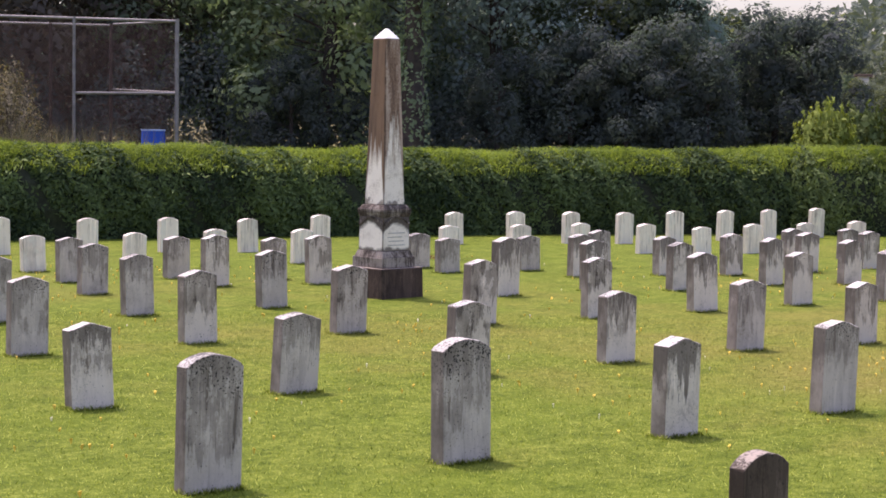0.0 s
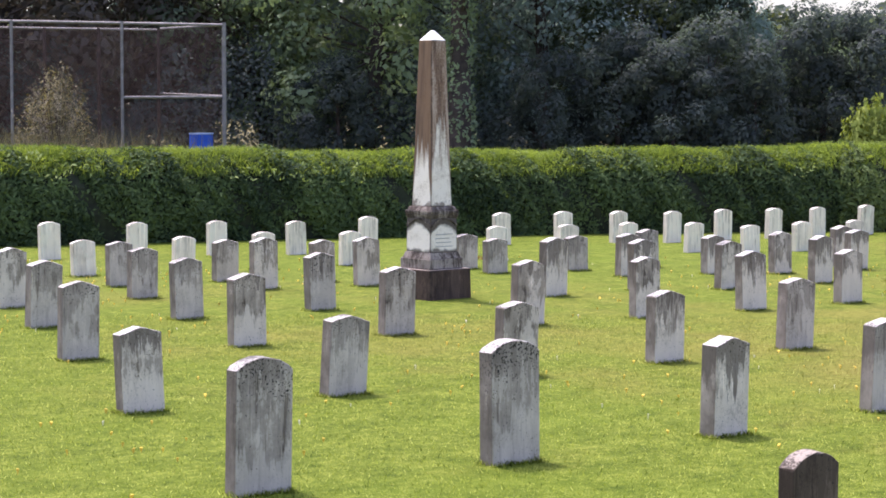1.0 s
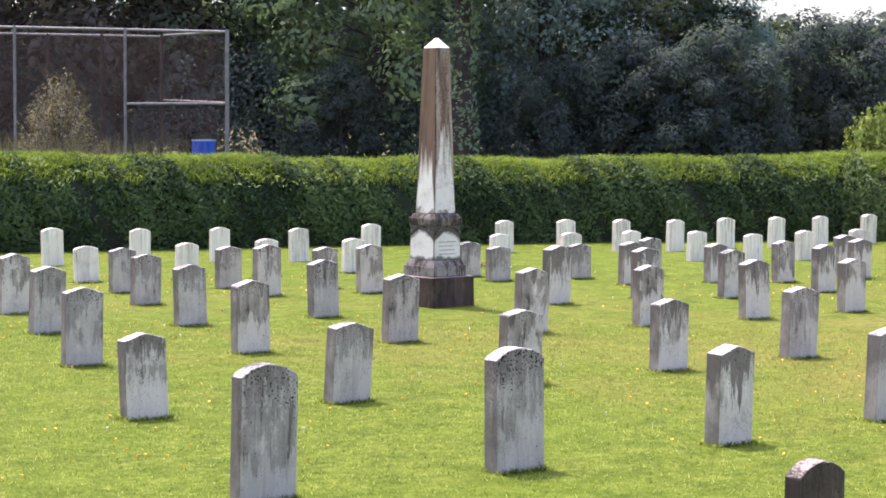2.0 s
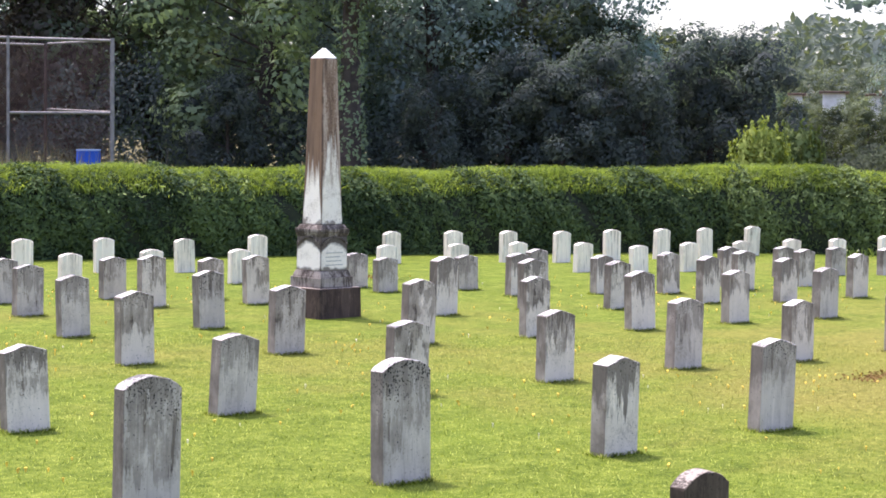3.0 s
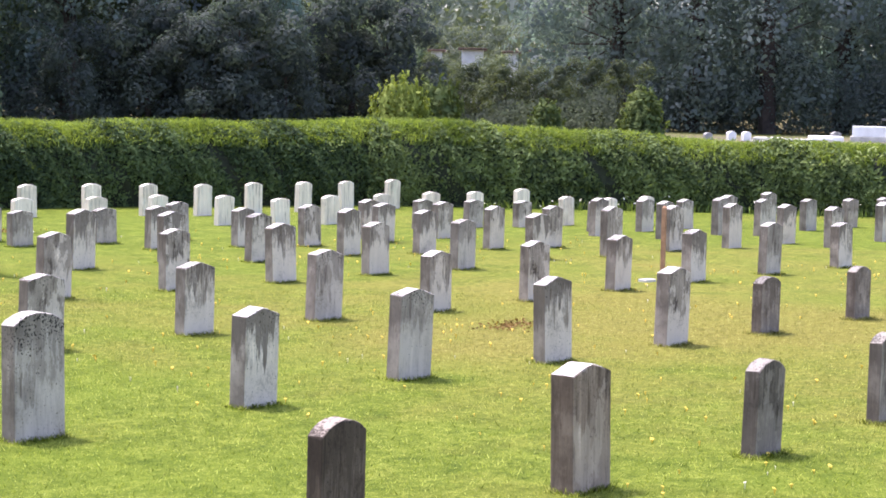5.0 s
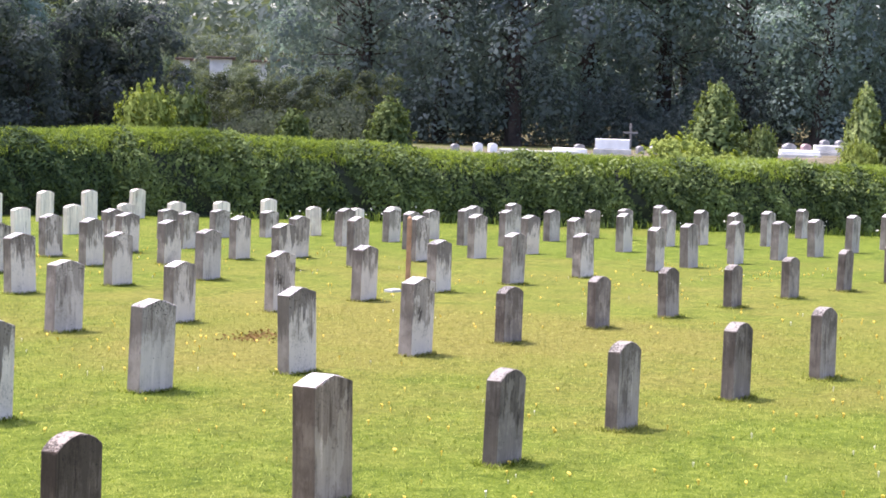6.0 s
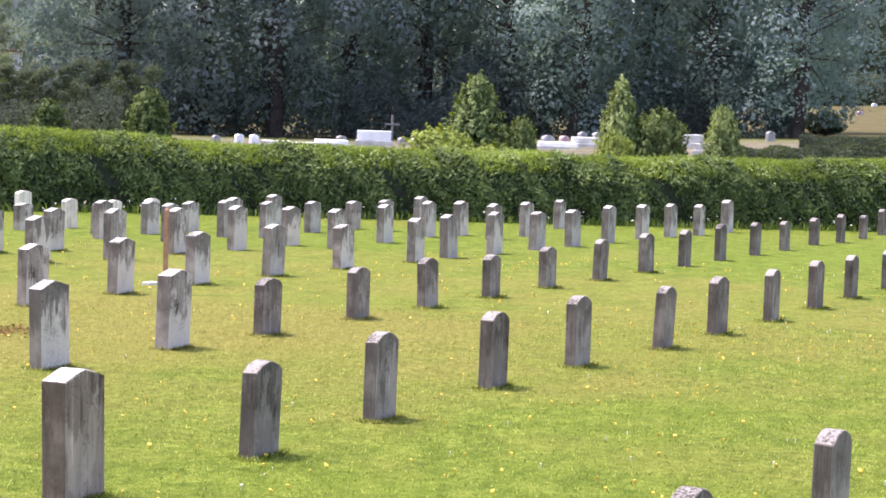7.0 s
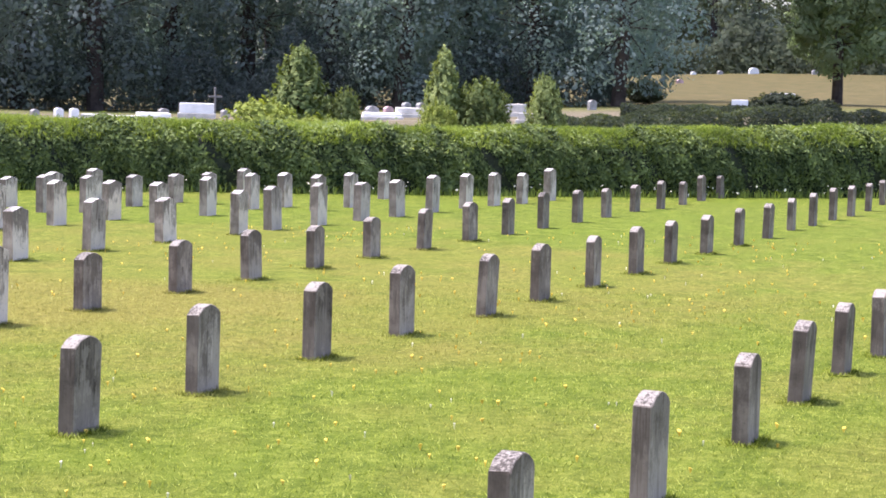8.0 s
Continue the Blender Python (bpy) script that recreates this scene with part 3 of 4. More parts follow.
ROW_G = [
    (9.09, 22.02, 0.46, "w"), (10.35, 21.77, 0.48, "w"), (11.52, 21.78, 0.50, "w"), (12.83, 21.76, 0.47, "w"), (15.14, 21.58, 0.48, "w"),
    (16.27, 21.41, 0.48, "w"), (17.40, 21.42, 0.48, "w"), (18.58, 21.31, 0.45, "w"), (19.33, 20.87, 0.41, "w"), (20.17, 20.65, 0.45, "w"),
    (20.83, 20.18, 0.48, "w"), (22.15, 20.37, 0.47, "w"), (22.99, 20.16, 0.47, "w"), (23.43, 18.59, 0.46, "w"), (23.65, 17.91, 0.47, "w"),
    (24.50, 20.42, 0.47, "w"), (24.67, 17.93, 0.47, "w"),
]
ROW_H = [
    (9.76, 24.85, 0.53, "w"), (10.93, 24.50, 0.51, "w"), (12.16, 24.43, 0.50, "w"), (13.21, 23.94, 0.49, "w"), (14.57, 24.16, 0.51, "w"),
    (17.02, 24.11, 0.51, "w"), (18.09, 23.91, 0.51, "w"), (18.95, 23.57, 0.51, "w"), (19.71, 23.13, 0.51, "w"), (20.87, 23.20, 0.51, "w"),
    (21.88, 23.07, 0.51, "w"), (22.83, 22.99, 0.51, "w"), (23.98, 22.99, 0.52, "w"),
]
STONES = []
turns = random.Random(4)
for name, row in (("first", ROW_Y), ("second", ROW_Z), ("third", ROW_A), ("fourth", ROW_B), ("fifth", ROW_C), ("sixth", ROW_D), ("seventh", ROW_E), ("eighth", ROW_F), ("ninth", ROW_G), ("tenth", ROW_H)):
    for x, y, h, kind in row:
        if kind == "r" and h > 0.7:
            kind = "R"
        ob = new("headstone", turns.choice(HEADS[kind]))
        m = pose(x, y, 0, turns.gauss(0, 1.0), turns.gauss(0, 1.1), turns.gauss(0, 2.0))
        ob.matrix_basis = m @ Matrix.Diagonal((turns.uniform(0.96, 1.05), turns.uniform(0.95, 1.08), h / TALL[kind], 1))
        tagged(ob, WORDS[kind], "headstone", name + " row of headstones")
        STONES.append((x, y))


# ---- obelisk monument ----
def frustum(bm, w0, w1, z0, z1, bevel=0.0):
    vs = [bm.verts.new((sx * w / 2, sy * w / 2, z)) for w, z in ((w0, z0), (w1, z1)) for sx, sy in ((-1, -1), (1, -1), (1, 1), (-1, 1))]
    for f in ((3, 2, 1, 0), (4, 5, 6, 7), (0, 1, 5, 4), (1, 2, 6, 5), (2, 3, 7, 6), (3, 0, 4, 7)):
        bm.faces.new([vs[i] for i in f])
    if bevel:
        es = {e for v in vs for e in v.link_edges}
        bmesh.ops.bevel(bm, geom=list(es), offset=bevel, segments=2, affect="EDGES", profile=0.5)
    return bm


obelisk = empty("obelisk", (11.36, 17.47, 0), 9)
tagged(obelisk, "brown-stained white marble obelisk on a stepped dark plinth", "monument")
part("base", frustum(bmesh.new(), 0.64, 0.62, -0.1, 0.335, 0.012), OBELISK_BASE, obelisk, "dark brown stone base block")
bm = frustum(bmesh.new(), 0.50, 0.50, 0.337, 0.45, 0.008)
frustum(bm, 0.47, 0.42, 0.45, 0.52, 0.006)
part("plinth", bm, OBELISK_GRIMED, obelisk, "grimed marble plinth with a sloped moulding")
part("die", frustum(bmesh.new(), 0.405, 0.395, 0.522, 0.90, 0.006), OBELISK_DIE, obelisk, "whitish marble die block with worn carving")
bm = frustum(bmesh.new(), 0.40, 0.43, 0.895, 0.945, 0.005)
frustum(bm, 0.43, 0.43, 0.947, 0.985, 0.007)
frustum(bm, 0.40, 0.35, 0.986, 1.03, 0.005)
part("cornice", bm, OBELISK_GRIMED, obelisk, "dark-stained marble cornice")
# pointed hood mouldings of the die, two shallow arcs to a face
for turn in range(4):
    bm = bmesh.new()
    for k in range(16):
        a, b = k / 16, (k + 1) / 16
        za, zb = [0.80 + 0.085 * math.sin(math.pi * u) for u in (a, b)]
        box(bm, (-0.19 + 0.38 * a, -0.212, za), (-0.19 + 0.38 * b, -0.195, max(za, zb) + 0.018))
    bmesh.ops.transform(bm, matrix=pose(0, 0, 0, 0, 0, 90 * turn), verts=bm.verts)
    part("moulding", bm, OBELISK_GRIMED, obelisk, "dark arched moulding")
for turn in (0,):
    for k in range(4):
        bm = box(bmesh.new(), (-0.13 + 0.01 * (k % 2), -0.2035, 0.58 + 0.045 * k), (0.13 - 0.02 * (k % 3), -0.199, 0.588 + 0.045 * k), 0.001)
        bmesh.ops.transform(bm, matrix=pose(0, 0, 0, 0, 0, 90 * turn), verts=bm.verts)
        part("inscription", bm, GREYSTONE, obelisk, "worn bar of carved lettering")
part("shaft", frustum(bmesh.new(), 0.318, 0.215, 1.032, 2.87, 0.01), OBELISK, obelisk, "tapering shaft, brown-stained above and white below")
part("tip", frustum(bmesh.new(), 0.213, 0.03, 2.872, 2.985, 0.006), OBELISK_TIP, obelisk, "bleached white pyramid tip")


# ---- hedges ----
def hedge(name, line, heights, thick, count, leaf, material, shoots, label):
    """A clipped hedge along a line of its front foot: dark core sheet for the inner shade, leaf skin, young shoots on
    top.
    """
    line, heights = np.array(line, float), np.array(heights, float)
    seg = np.hypot(*np.diff(line, axis=0).T)
    run = np.r_[0, np.cumsum(seg)]
    s = np.linspace(0, run[-1], int(run[-1] / 0.4))
    px, py, ph = [np.interp(s, run, q) for q in (line[:, 0], line[:, 1], heights)]
    dx, dy = np.gradient(px), np.gradient(py)
    ln = np.hypot(dx, dy)
    nx, ny = dy / ln, -dx / ln
    flip = np.sign(-(nx * px + ny * py))
    nx, ny = nx * flip, ny * flip
    ph = ph + 0.025 * np.sin(s * 1.7) + 0.02 * np.sin(s * 4.1 + 1)
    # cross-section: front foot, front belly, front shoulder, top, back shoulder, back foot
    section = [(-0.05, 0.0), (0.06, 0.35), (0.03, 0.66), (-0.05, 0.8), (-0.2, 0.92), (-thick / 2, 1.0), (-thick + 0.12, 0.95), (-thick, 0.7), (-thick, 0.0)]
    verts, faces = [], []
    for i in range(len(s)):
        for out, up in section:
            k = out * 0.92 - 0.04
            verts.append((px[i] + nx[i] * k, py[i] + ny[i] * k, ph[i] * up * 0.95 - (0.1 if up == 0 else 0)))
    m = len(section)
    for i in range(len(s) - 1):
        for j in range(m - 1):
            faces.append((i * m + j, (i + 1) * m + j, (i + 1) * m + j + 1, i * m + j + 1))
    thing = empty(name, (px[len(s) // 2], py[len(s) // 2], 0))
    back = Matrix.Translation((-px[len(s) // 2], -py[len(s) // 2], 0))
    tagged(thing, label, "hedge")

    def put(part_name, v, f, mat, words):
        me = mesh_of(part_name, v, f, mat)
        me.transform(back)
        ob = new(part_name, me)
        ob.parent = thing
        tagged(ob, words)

    # closed sheet, coloured near black for the shade between the leaves
    put("core", verts, faces, HEDGE_CORE, "dark sheet inside the hedge, for the shade between the leaves")
    sec = np.array(section)
    wide = np.r_[0, np.cumsum(np.hypot(np.diff(sec[:, 0]), np.diff(sec[:, 1]) * 1.45))]
    u = rng.uniform(0, s[-1], count)
    q = rng.uniform(0, wide[6], count)
    out, up = np.interp(q, wide, sec[:, 0]), np.interp(q, wide, sec[:, 1])
    o2, u2 = np.interp(q + 0.02, wide, sec[:, 0]), np.interp(q + 0.02, wide, sec[:, 1])
    fo, fu = (u2 - up) * 1.45, -(o2 - out)
    fl = np.hypot(fo, fu) + 1e-9
    fo, fu = fo / fl, fu / fl
    bx, by, bh, bnx, bny = [np.interp(u, s, a) for a in (px, py, ph, nx, ny)]
    lump = 0.05 * np.sin(u * 2.3 + 3 * up) + 0.04 * np.sin(u * 5.9 + 7 * up + 1) + 0.03 * np.sin(u * 13 + 11 * up)
    push = rng.normal(0.0, 0.035, count) + lump
    c = np.stack([bx + bnx * (out + push * fo), by + bny * (out + push * fo), np.maximum(bh * up + push * fu, 0.02)], 1)
    nor = np.stack([bnx * fo, bny * fo, fu + 0.25], 1)
    v, f = leaves(c, nor, leaf, 0.5, 0.5, 1.15)
    put("foliage", v, f, material, "small dense dark green leaves")
    u = rng.uniform(0, s[-1], shoots)
    out = rng.uniform(-thick + 0.1, 0.02, shoots)
    bx, by, bh, bnx, bny = [np.interp(u, s, a) for a in (px, py, ph, nx, ny)]
    up = 1.0 - 0.22 * np.clip((out + thick / 2) / (thick / 2), 0, 1) ** 2.2
    feet = np.stack([bx + bnx * out, by + bny * out, bh * up - 0.05], 1)
    v, f = blades(feet, 0.16, 0.007, 1.1)
    v2, f2 = leaves(feet + [0, 0, 0.09] + rng.normal(0, 0.03, (shoots, 3)), np.tile([0, 0, 1.0], (shoots, 1)), leaf * 0.55, 0.8, 0.5, 1.8)
    put("top_growth", np.concatenate([v, v2]), np.concatenate([f, f2 + len(v)]), SHOOT, "bright young shoots along the clipped top")


def sprigs(line, heights, at, count, words):
    """Tufts of pale young leaves that have grown out of the clipped face and top."""
    line = np.array(line, float)
    run = np.r_[0, np.cumsum(np.hypot(*np.diff(line, axis=0).T))]
    pts = []
    for u, up, wide in at:
        x, y, h = [np.interp(u * run[-1], run, q) for q in (line[:, 0], line[:, 1], heights)]
        k = int(count * wide)
        spread = rng.normal(0, 1, (k, 3)) * [0.22 * wide, 0.12, 0.07]
        pull = 1 - (0.16 * (1 - up) + 0.02) / math.hypot(x, y)
        pts.append(np.array([x * pull, y * pull, h * (0.72 + 0.3 * up)]) + spread)
    pts = np.concatenate(pts)
    v, f = leaves(pts, np.tile([-0.4, -0.5, 0.7], (len(pts), 1)), 0.03, 0.5, 0.5, 1.3)
    tagged(new("hedge_sprigs", mesh_of("hedge_sprigs", v, f, SPRIG)), words, "leaves", kind="stuff")


LEFT_HEDGE = [(2.0, 29.4), (10.9, 27.45), (15.6, 26.7), (20.3, 25.35), (24.7, 23.75)]
RIGHT_HEDGE = [(24.3, 23.9), (25.3, 22.9), (27.3, 21.05), (28.9, 19.2), (31.4, 15.8), (34.1, 12.3), (37.4, 8.6), (40.1, 6.2), (45.0, 1.5)]
hedge("hedge", LEFT_HEDGE, [1.4, 1.43, 1.35, 1.36, 1.44], 1.3, 95000, 0.04, HEDGE_LEAF, 26000, "long clipped dark green hedge with a bright grassy top")
hedge("hedge", RIGHT_HEDGE, [1.46, 1.48, 1.34, 1.23, 1.22, 1.22, 1.31, 1.4, 1.45], 1.2, 110000, 0.042, HEDGE_LEAF_R, 24000, "mixed leafy clipped hedge with a yellow-green top")

SPRIGS = random.Random(9)
sprigs(LEFT_HEDGE, [1.4, 1.43, 1.35, 1.36, 1.44], [(SPRIGS.uniform(0.25, 1), SPRIGS.choice((0.2, 0.45, 0.6, 0.95)), SPRIGS.uniform(0.3, 1.2)) for k in range(11)], 22, "pale sprigs grown out of the clipped hedge")
sprigs(RIGHT_HEDGE, [1.46, 1.48, 1.34, 1.23, 1.22, 1.22, 1.31, 1.4, 1.45], [(SPRIGS.uniform(0.1, 1) ** 0.6, SPRIGS.choice((0.1, 0.5, 0.9, 1.0, 1.08)), SPRIGS.uniform(0.4, 1.6)) for k in range(60)], 24, "pale yellow-green sprigs grown out of the clipped hedge")


# ---- trees ----
def gather(groups, material):
    """Join leaf and mass groups into the arguments of mesh_of."""
    at, faces = 0, []
    for v, f, soft in groups:
        faces.append(np.asarray(f) + at)
        at += len(v)
    return np.concatenate([g[0] for g in groups]), np.concatenate(faces), material, False, np.concatenate([g[2] for g in groups])


def tree_meshes(seed, height, spread, lobes, per_lobe, leaf, low, material, lean=0.0, dome=1.0, deep=0.8):
    """Trunk with limbs, and a crown of many leaves in uneven clumps."""
    global rng
    rng = np.random.default_rng(seed)
    r = random.Random(seed)
    bm = bmesh.new()
    top = Vector((lean * height, 0, height * 0.8))
    fork = top * 0.35 + Vector((0.05 * height * r.uniform(-1, 1), 0.03 * height, 0))
    girth = 0.028 * height
    rod(bm, (0, 0, -0.3), fork, girth, girth * 0.75, 9)
    rod(bm, fork * 0.98, top, girth * 0.75, girth * 0.15, 8)
    centres = []
    for k in range(lobes):
        z = low + (1 - low) * ((k + 0.5) / lobes) ** 0.9
        wide = spread * math.sqrt(max(0.05, 1 - ((z - 0.55) / 0.55) ** 2 * dome))
        a = k * 2.4 + r.uniform(-0.5, 0.5)
        d = wide * r.uniform(0.35, 1.0)
        c = Vector((lean * height * z + d * math.cos(a), d * math.sin(a), height * z))
        centres.append(c)
        start = fork.lerp(top, min(1, max(0, z - 0.35)))
        rod(bm, start, start.lerp(c, 0.6), girth * 0.17, girth * 0.05, 5)
    me_t = bpy.data.meshes.new("trunk")
    bm.to_mesh(me_t)
    bm.free()
    me_t.materials.append(BARK)
    pts, nors, under, lie = [], [], [], []
    for c in centres:
        rad = np.array([1.0, 1.0, deep]) * spread * r.uniform(0.24, 0.46)
        # broad overlapping sprays close the mass of the clump
        n = int(per_lobe * 0.85)
        d = rng.normal(size=(n, 3)) + [0, 0, 0.15]
        d /= np.linalg.norm(d, axis=1)[:, None]
        wave = 1 + 0.2 * np.sin(d[:, :1] * 6 + c.x) * np.cos(d[:, 1:2] * 5 + c.y) + 0.12 * np.sin(d[:, 2:] * 9 + c.z)
        under.append(np.array(c) + d * rad * wave * rng.uniform(0.62, 0.86, n)[:, None])
        lie.append(d + [0, 0, 0.4])
        # single leaves standing out of it in tufts
        for k in range(11):
            d = rng.normal(size=3) + [0, 0, 0.35] + 0.5 * np.array([c.x, c.y, 0]) / spread
            d /= np.linalg.norm(d)
            n = int(per_lobe / 24 * r.uniform(0.6, 1.4))
            e = rng.normal(size=(n, 3)) + 0.9 * d
            e /= np.linalg.norm(e, axis=1)[:, None]
            pts.append(np.array(c) + d * rad * r.uniform(0.55, 0.85) + e * rad * r.uniform(0.28, 0.5) * rng.uniform(0.7, 1.1, n)[:, None])
            nors.append(e + 0.5 * d + [0, 0, 0.35])
    nors, lie = np.concatenate(nors), np.concatenate(lie)
    v, f = leaves(np.concatenate(pts), nors, leaf, 0.32, 0.5, 1.0)
    soft = np.repeat(nors + 0.1 * rng.normal(size=nors.shape), 4, axis=0)
    v2, f2 = leaves(np.concatenate(under), lie, leaf * 1.75, 0.4, 0.5, 0.8)
    soft2 = np.repeat(lie + 0.08 * rng.normal(size=lie.shape), 4, axis=0)
    return me_t, mesh_of("crown", *gather([(v, f, soft), (v2, f2, soft2)], material))


def plant(meshes, place, scale, turn, label, category, group="", name="tree", tall=1.0):
    thing = empty(name, place, turn)
    thing.scale = (scale, scale, scale * tall)
    for key, me in zip(("trunk", "crown"), meshes):
        ob = new(key, me)
        ob.parent = thing
    return tagged(thing, label, category, group)


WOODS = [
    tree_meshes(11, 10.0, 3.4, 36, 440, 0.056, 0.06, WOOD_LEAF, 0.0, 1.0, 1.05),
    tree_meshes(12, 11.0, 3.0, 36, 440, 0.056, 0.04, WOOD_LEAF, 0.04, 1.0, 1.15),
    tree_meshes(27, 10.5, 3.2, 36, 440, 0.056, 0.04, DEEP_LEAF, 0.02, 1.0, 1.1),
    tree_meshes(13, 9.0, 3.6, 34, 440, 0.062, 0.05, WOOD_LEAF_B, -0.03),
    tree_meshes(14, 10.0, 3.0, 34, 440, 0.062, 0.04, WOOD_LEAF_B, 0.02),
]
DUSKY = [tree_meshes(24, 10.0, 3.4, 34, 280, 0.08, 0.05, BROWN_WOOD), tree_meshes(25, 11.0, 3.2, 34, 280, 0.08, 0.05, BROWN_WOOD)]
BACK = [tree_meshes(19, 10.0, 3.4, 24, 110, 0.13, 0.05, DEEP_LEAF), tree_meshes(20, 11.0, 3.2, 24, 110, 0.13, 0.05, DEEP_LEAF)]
SMALL = [tree_meshes(15, 5.0, 2.3, 24, 300, 0.06, 0.05, GAP_LEAF), tree_meshes(16, 5.0, 2.0, 24, 300, 0.06, 0.04, WOOD_LEAF_B)]
DARK = tree_meshes(26, 5.0, 2.0, 26, 360, 0.055, 0.05, SHADE_LEAF, 0.0, 1.0, 0.95)
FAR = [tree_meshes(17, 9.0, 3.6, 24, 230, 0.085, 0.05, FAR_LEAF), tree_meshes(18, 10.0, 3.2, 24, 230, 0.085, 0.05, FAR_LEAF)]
pick = random.Random(21)
# the dark wood behind the ball field
b = 15.0
while b < 40.0:
    kind = DUSKY if b < 26 else WOODS
    plant(kind[pick.choice((3, 4)) if 26.5 < b < 31.5 else pick.choice((0, 1)) if b < 33 else pick.choice((0, 2, 2))], toward(b, pick.uniform(56, 61)), pick.uniform(0.95, 1.25), pick.uniform(0, 360), "tall dark green woodland tree at the field edge", "tree", "trees of the dark wood")
    b += pick.uniform(2.2, 3.0)
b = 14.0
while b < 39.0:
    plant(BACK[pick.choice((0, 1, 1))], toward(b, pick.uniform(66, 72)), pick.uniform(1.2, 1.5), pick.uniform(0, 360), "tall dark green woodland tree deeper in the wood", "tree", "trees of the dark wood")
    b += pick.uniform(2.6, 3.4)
plant(WOODS[1], toward(41.4, 60), 0.86, 70, "tall dark green woodland tree at the end of the wood", "tree", "trees of the dark wood")
# lower trees before the gap
for b, far, s in ((40.8, 58, 1.0), (42.2, 62, 0.95), (43.6, 60, 0.72), (44.7, 66, 0.8), (45.9, 70, 0.8), (47.2, 64, 0.5), (48.3, 68, 0.46), (49.6, 66, 0.44), (50.9, 64, 0.44), (52.0, 66, 0.5), (53.2, 68, 0.5), (39.0, 57, 1.0)):
    plant(SMALL[1 if 43 < b < 47 else 0], toward(b, far), s, pick.uniform(0, 360), "rounded dark green small tree beyond the hedge", "tree", "small trees in the gap")
b = 40.0
while b < 55:
    plant(FAR[pick.choice((0, 1))], toward(b, pick.uniform(112, 135)), pick.uniform(0.57, 0.65), pick.uniform(0, 360), "hazy pale green tree far off in the gap", "tree", "far trees")
    b += pick.uniform(0.9, 1.25)
for b, far, s in ((36.6, 53, 0.62), (38.9, 54, 0.74), (40.4, 53.5, 0.66), (41.5, 54, 0.8), (42.9, 55, 0.62), (30.2, 54, 0.6), (44.9, 57, 0.86), (46.0, 57, 0.84)):
    plant(DARK, toward(b, far), s, pick.uniform(0, 360), "rounded very dark green small tree before the wood", "tree", "dark small trees before the wood")
# the wood beyond the second graveyard
b = 52.7
while b < 73.5:
    plant(WOODS[2 if b < 58.5 else pick.choice((0, 1, 2)) if b < 66 else pick.choice((0, 1, 3)) if b < 70 else pick.choice((0, 1))], toward(b, pick.uniform(76, 82)), pick.uniform(1.1, 1.35), pick.uniform(0, 360), "tall dark green woodland tree behind the graveyard", "tree", "trees behind the graveyard")
    b += pick.uniform(1.9, 2.6)
b = 52.0
while b < 73.0:
    plant(BACK[pick.choice((0, 1))], toward(b, pick.uniform(88, 94)), pick.uniform(1.3, 1.6), pick.uniform(0, 360), "tall dark green woodland tree deeper behind the graveyard", "tree", "trees behind the graveyard")
    b += pick.uniform(2.2, 3.0)
# the far wood at the top of the slope
b = 70.0
while b < 86:
    plant(FAR[pick.choice((0, 1))], toward(b, pick.uniform(150, 166)), pick.uniform(1.2, 1.6), pick.uniform(0, 360), "grey-green tree along the top of the slope", "tree", "trees on the slope")
    b += pick.uniform(0.8, 1.3)
OAK = tree_meshes(31, 9.5, 3.3, 44, 480, 0.08, 0.2, OAK_LEAF)
plant(OAK, toward(79.9, 85), 1.0, 40, "broad green shade tree standing alone on the grassy slope", "tree")
plant(tree_meshes(32, 13.0, 2.3, 26, 260, 0.12, 0.44, WOOD_LEAF), toward(33.93, 51), 1.0, -89, "tall bare-trunked tree behind the obelisk", "tree")

n = 2600
a, h = rng.uniform(0, 2 * np.pi, n), rng.uniform(0.2, 8.5, n)
d = np.stack([np.cos(a), np.sin(a), 0.3 + 0 * a], 1)
keep = np.sin(h * 1.9 + a) + np.sin(h * 4.3 + 2 * a + 1) + rng.normal(0, 0.5, n) > -0.1
v, f = leaves((d * [0.42, 0.42, 0] + np.stack([0 * h, 0.02 * h, h], 1))[keep] + rng.normal(0, 0.06, (keep.sum(), 3)), d[keep], 0.07, 0.4)
ivy = new("ivy", mesh_of("ivy", v, f, WOOD_LEAF_B))
ivy.location = toward(33.93, 51)
tagged(ivy, "ivy climbing the bare trunk behind the obelisk", "ivy")

# undergrowth that closes the foot of the woods, its shade put into the leaf colour
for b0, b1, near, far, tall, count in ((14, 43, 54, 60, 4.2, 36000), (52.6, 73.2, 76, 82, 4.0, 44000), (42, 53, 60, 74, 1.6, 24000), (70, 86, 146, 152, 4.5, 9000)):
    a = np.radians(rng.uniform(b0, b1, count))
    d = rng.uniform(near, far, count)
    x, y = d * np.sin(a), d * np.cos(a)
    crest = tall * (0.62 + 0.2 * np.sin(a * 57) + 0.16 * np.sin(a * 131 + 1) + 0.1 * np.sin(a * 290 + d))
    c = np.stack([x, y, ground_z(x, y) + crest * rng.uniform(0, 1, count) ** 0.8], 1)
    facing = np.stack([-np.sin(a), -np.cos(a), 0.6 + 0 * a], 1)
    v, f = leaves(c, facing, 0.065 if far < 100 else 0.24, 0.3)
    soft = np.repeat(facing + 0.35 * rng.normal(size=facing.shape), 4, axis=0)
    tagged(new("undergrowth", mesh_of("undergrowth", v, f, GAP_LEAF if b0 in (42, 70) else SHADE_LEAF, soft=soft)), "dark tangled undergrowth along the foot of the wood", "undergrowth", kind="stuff")

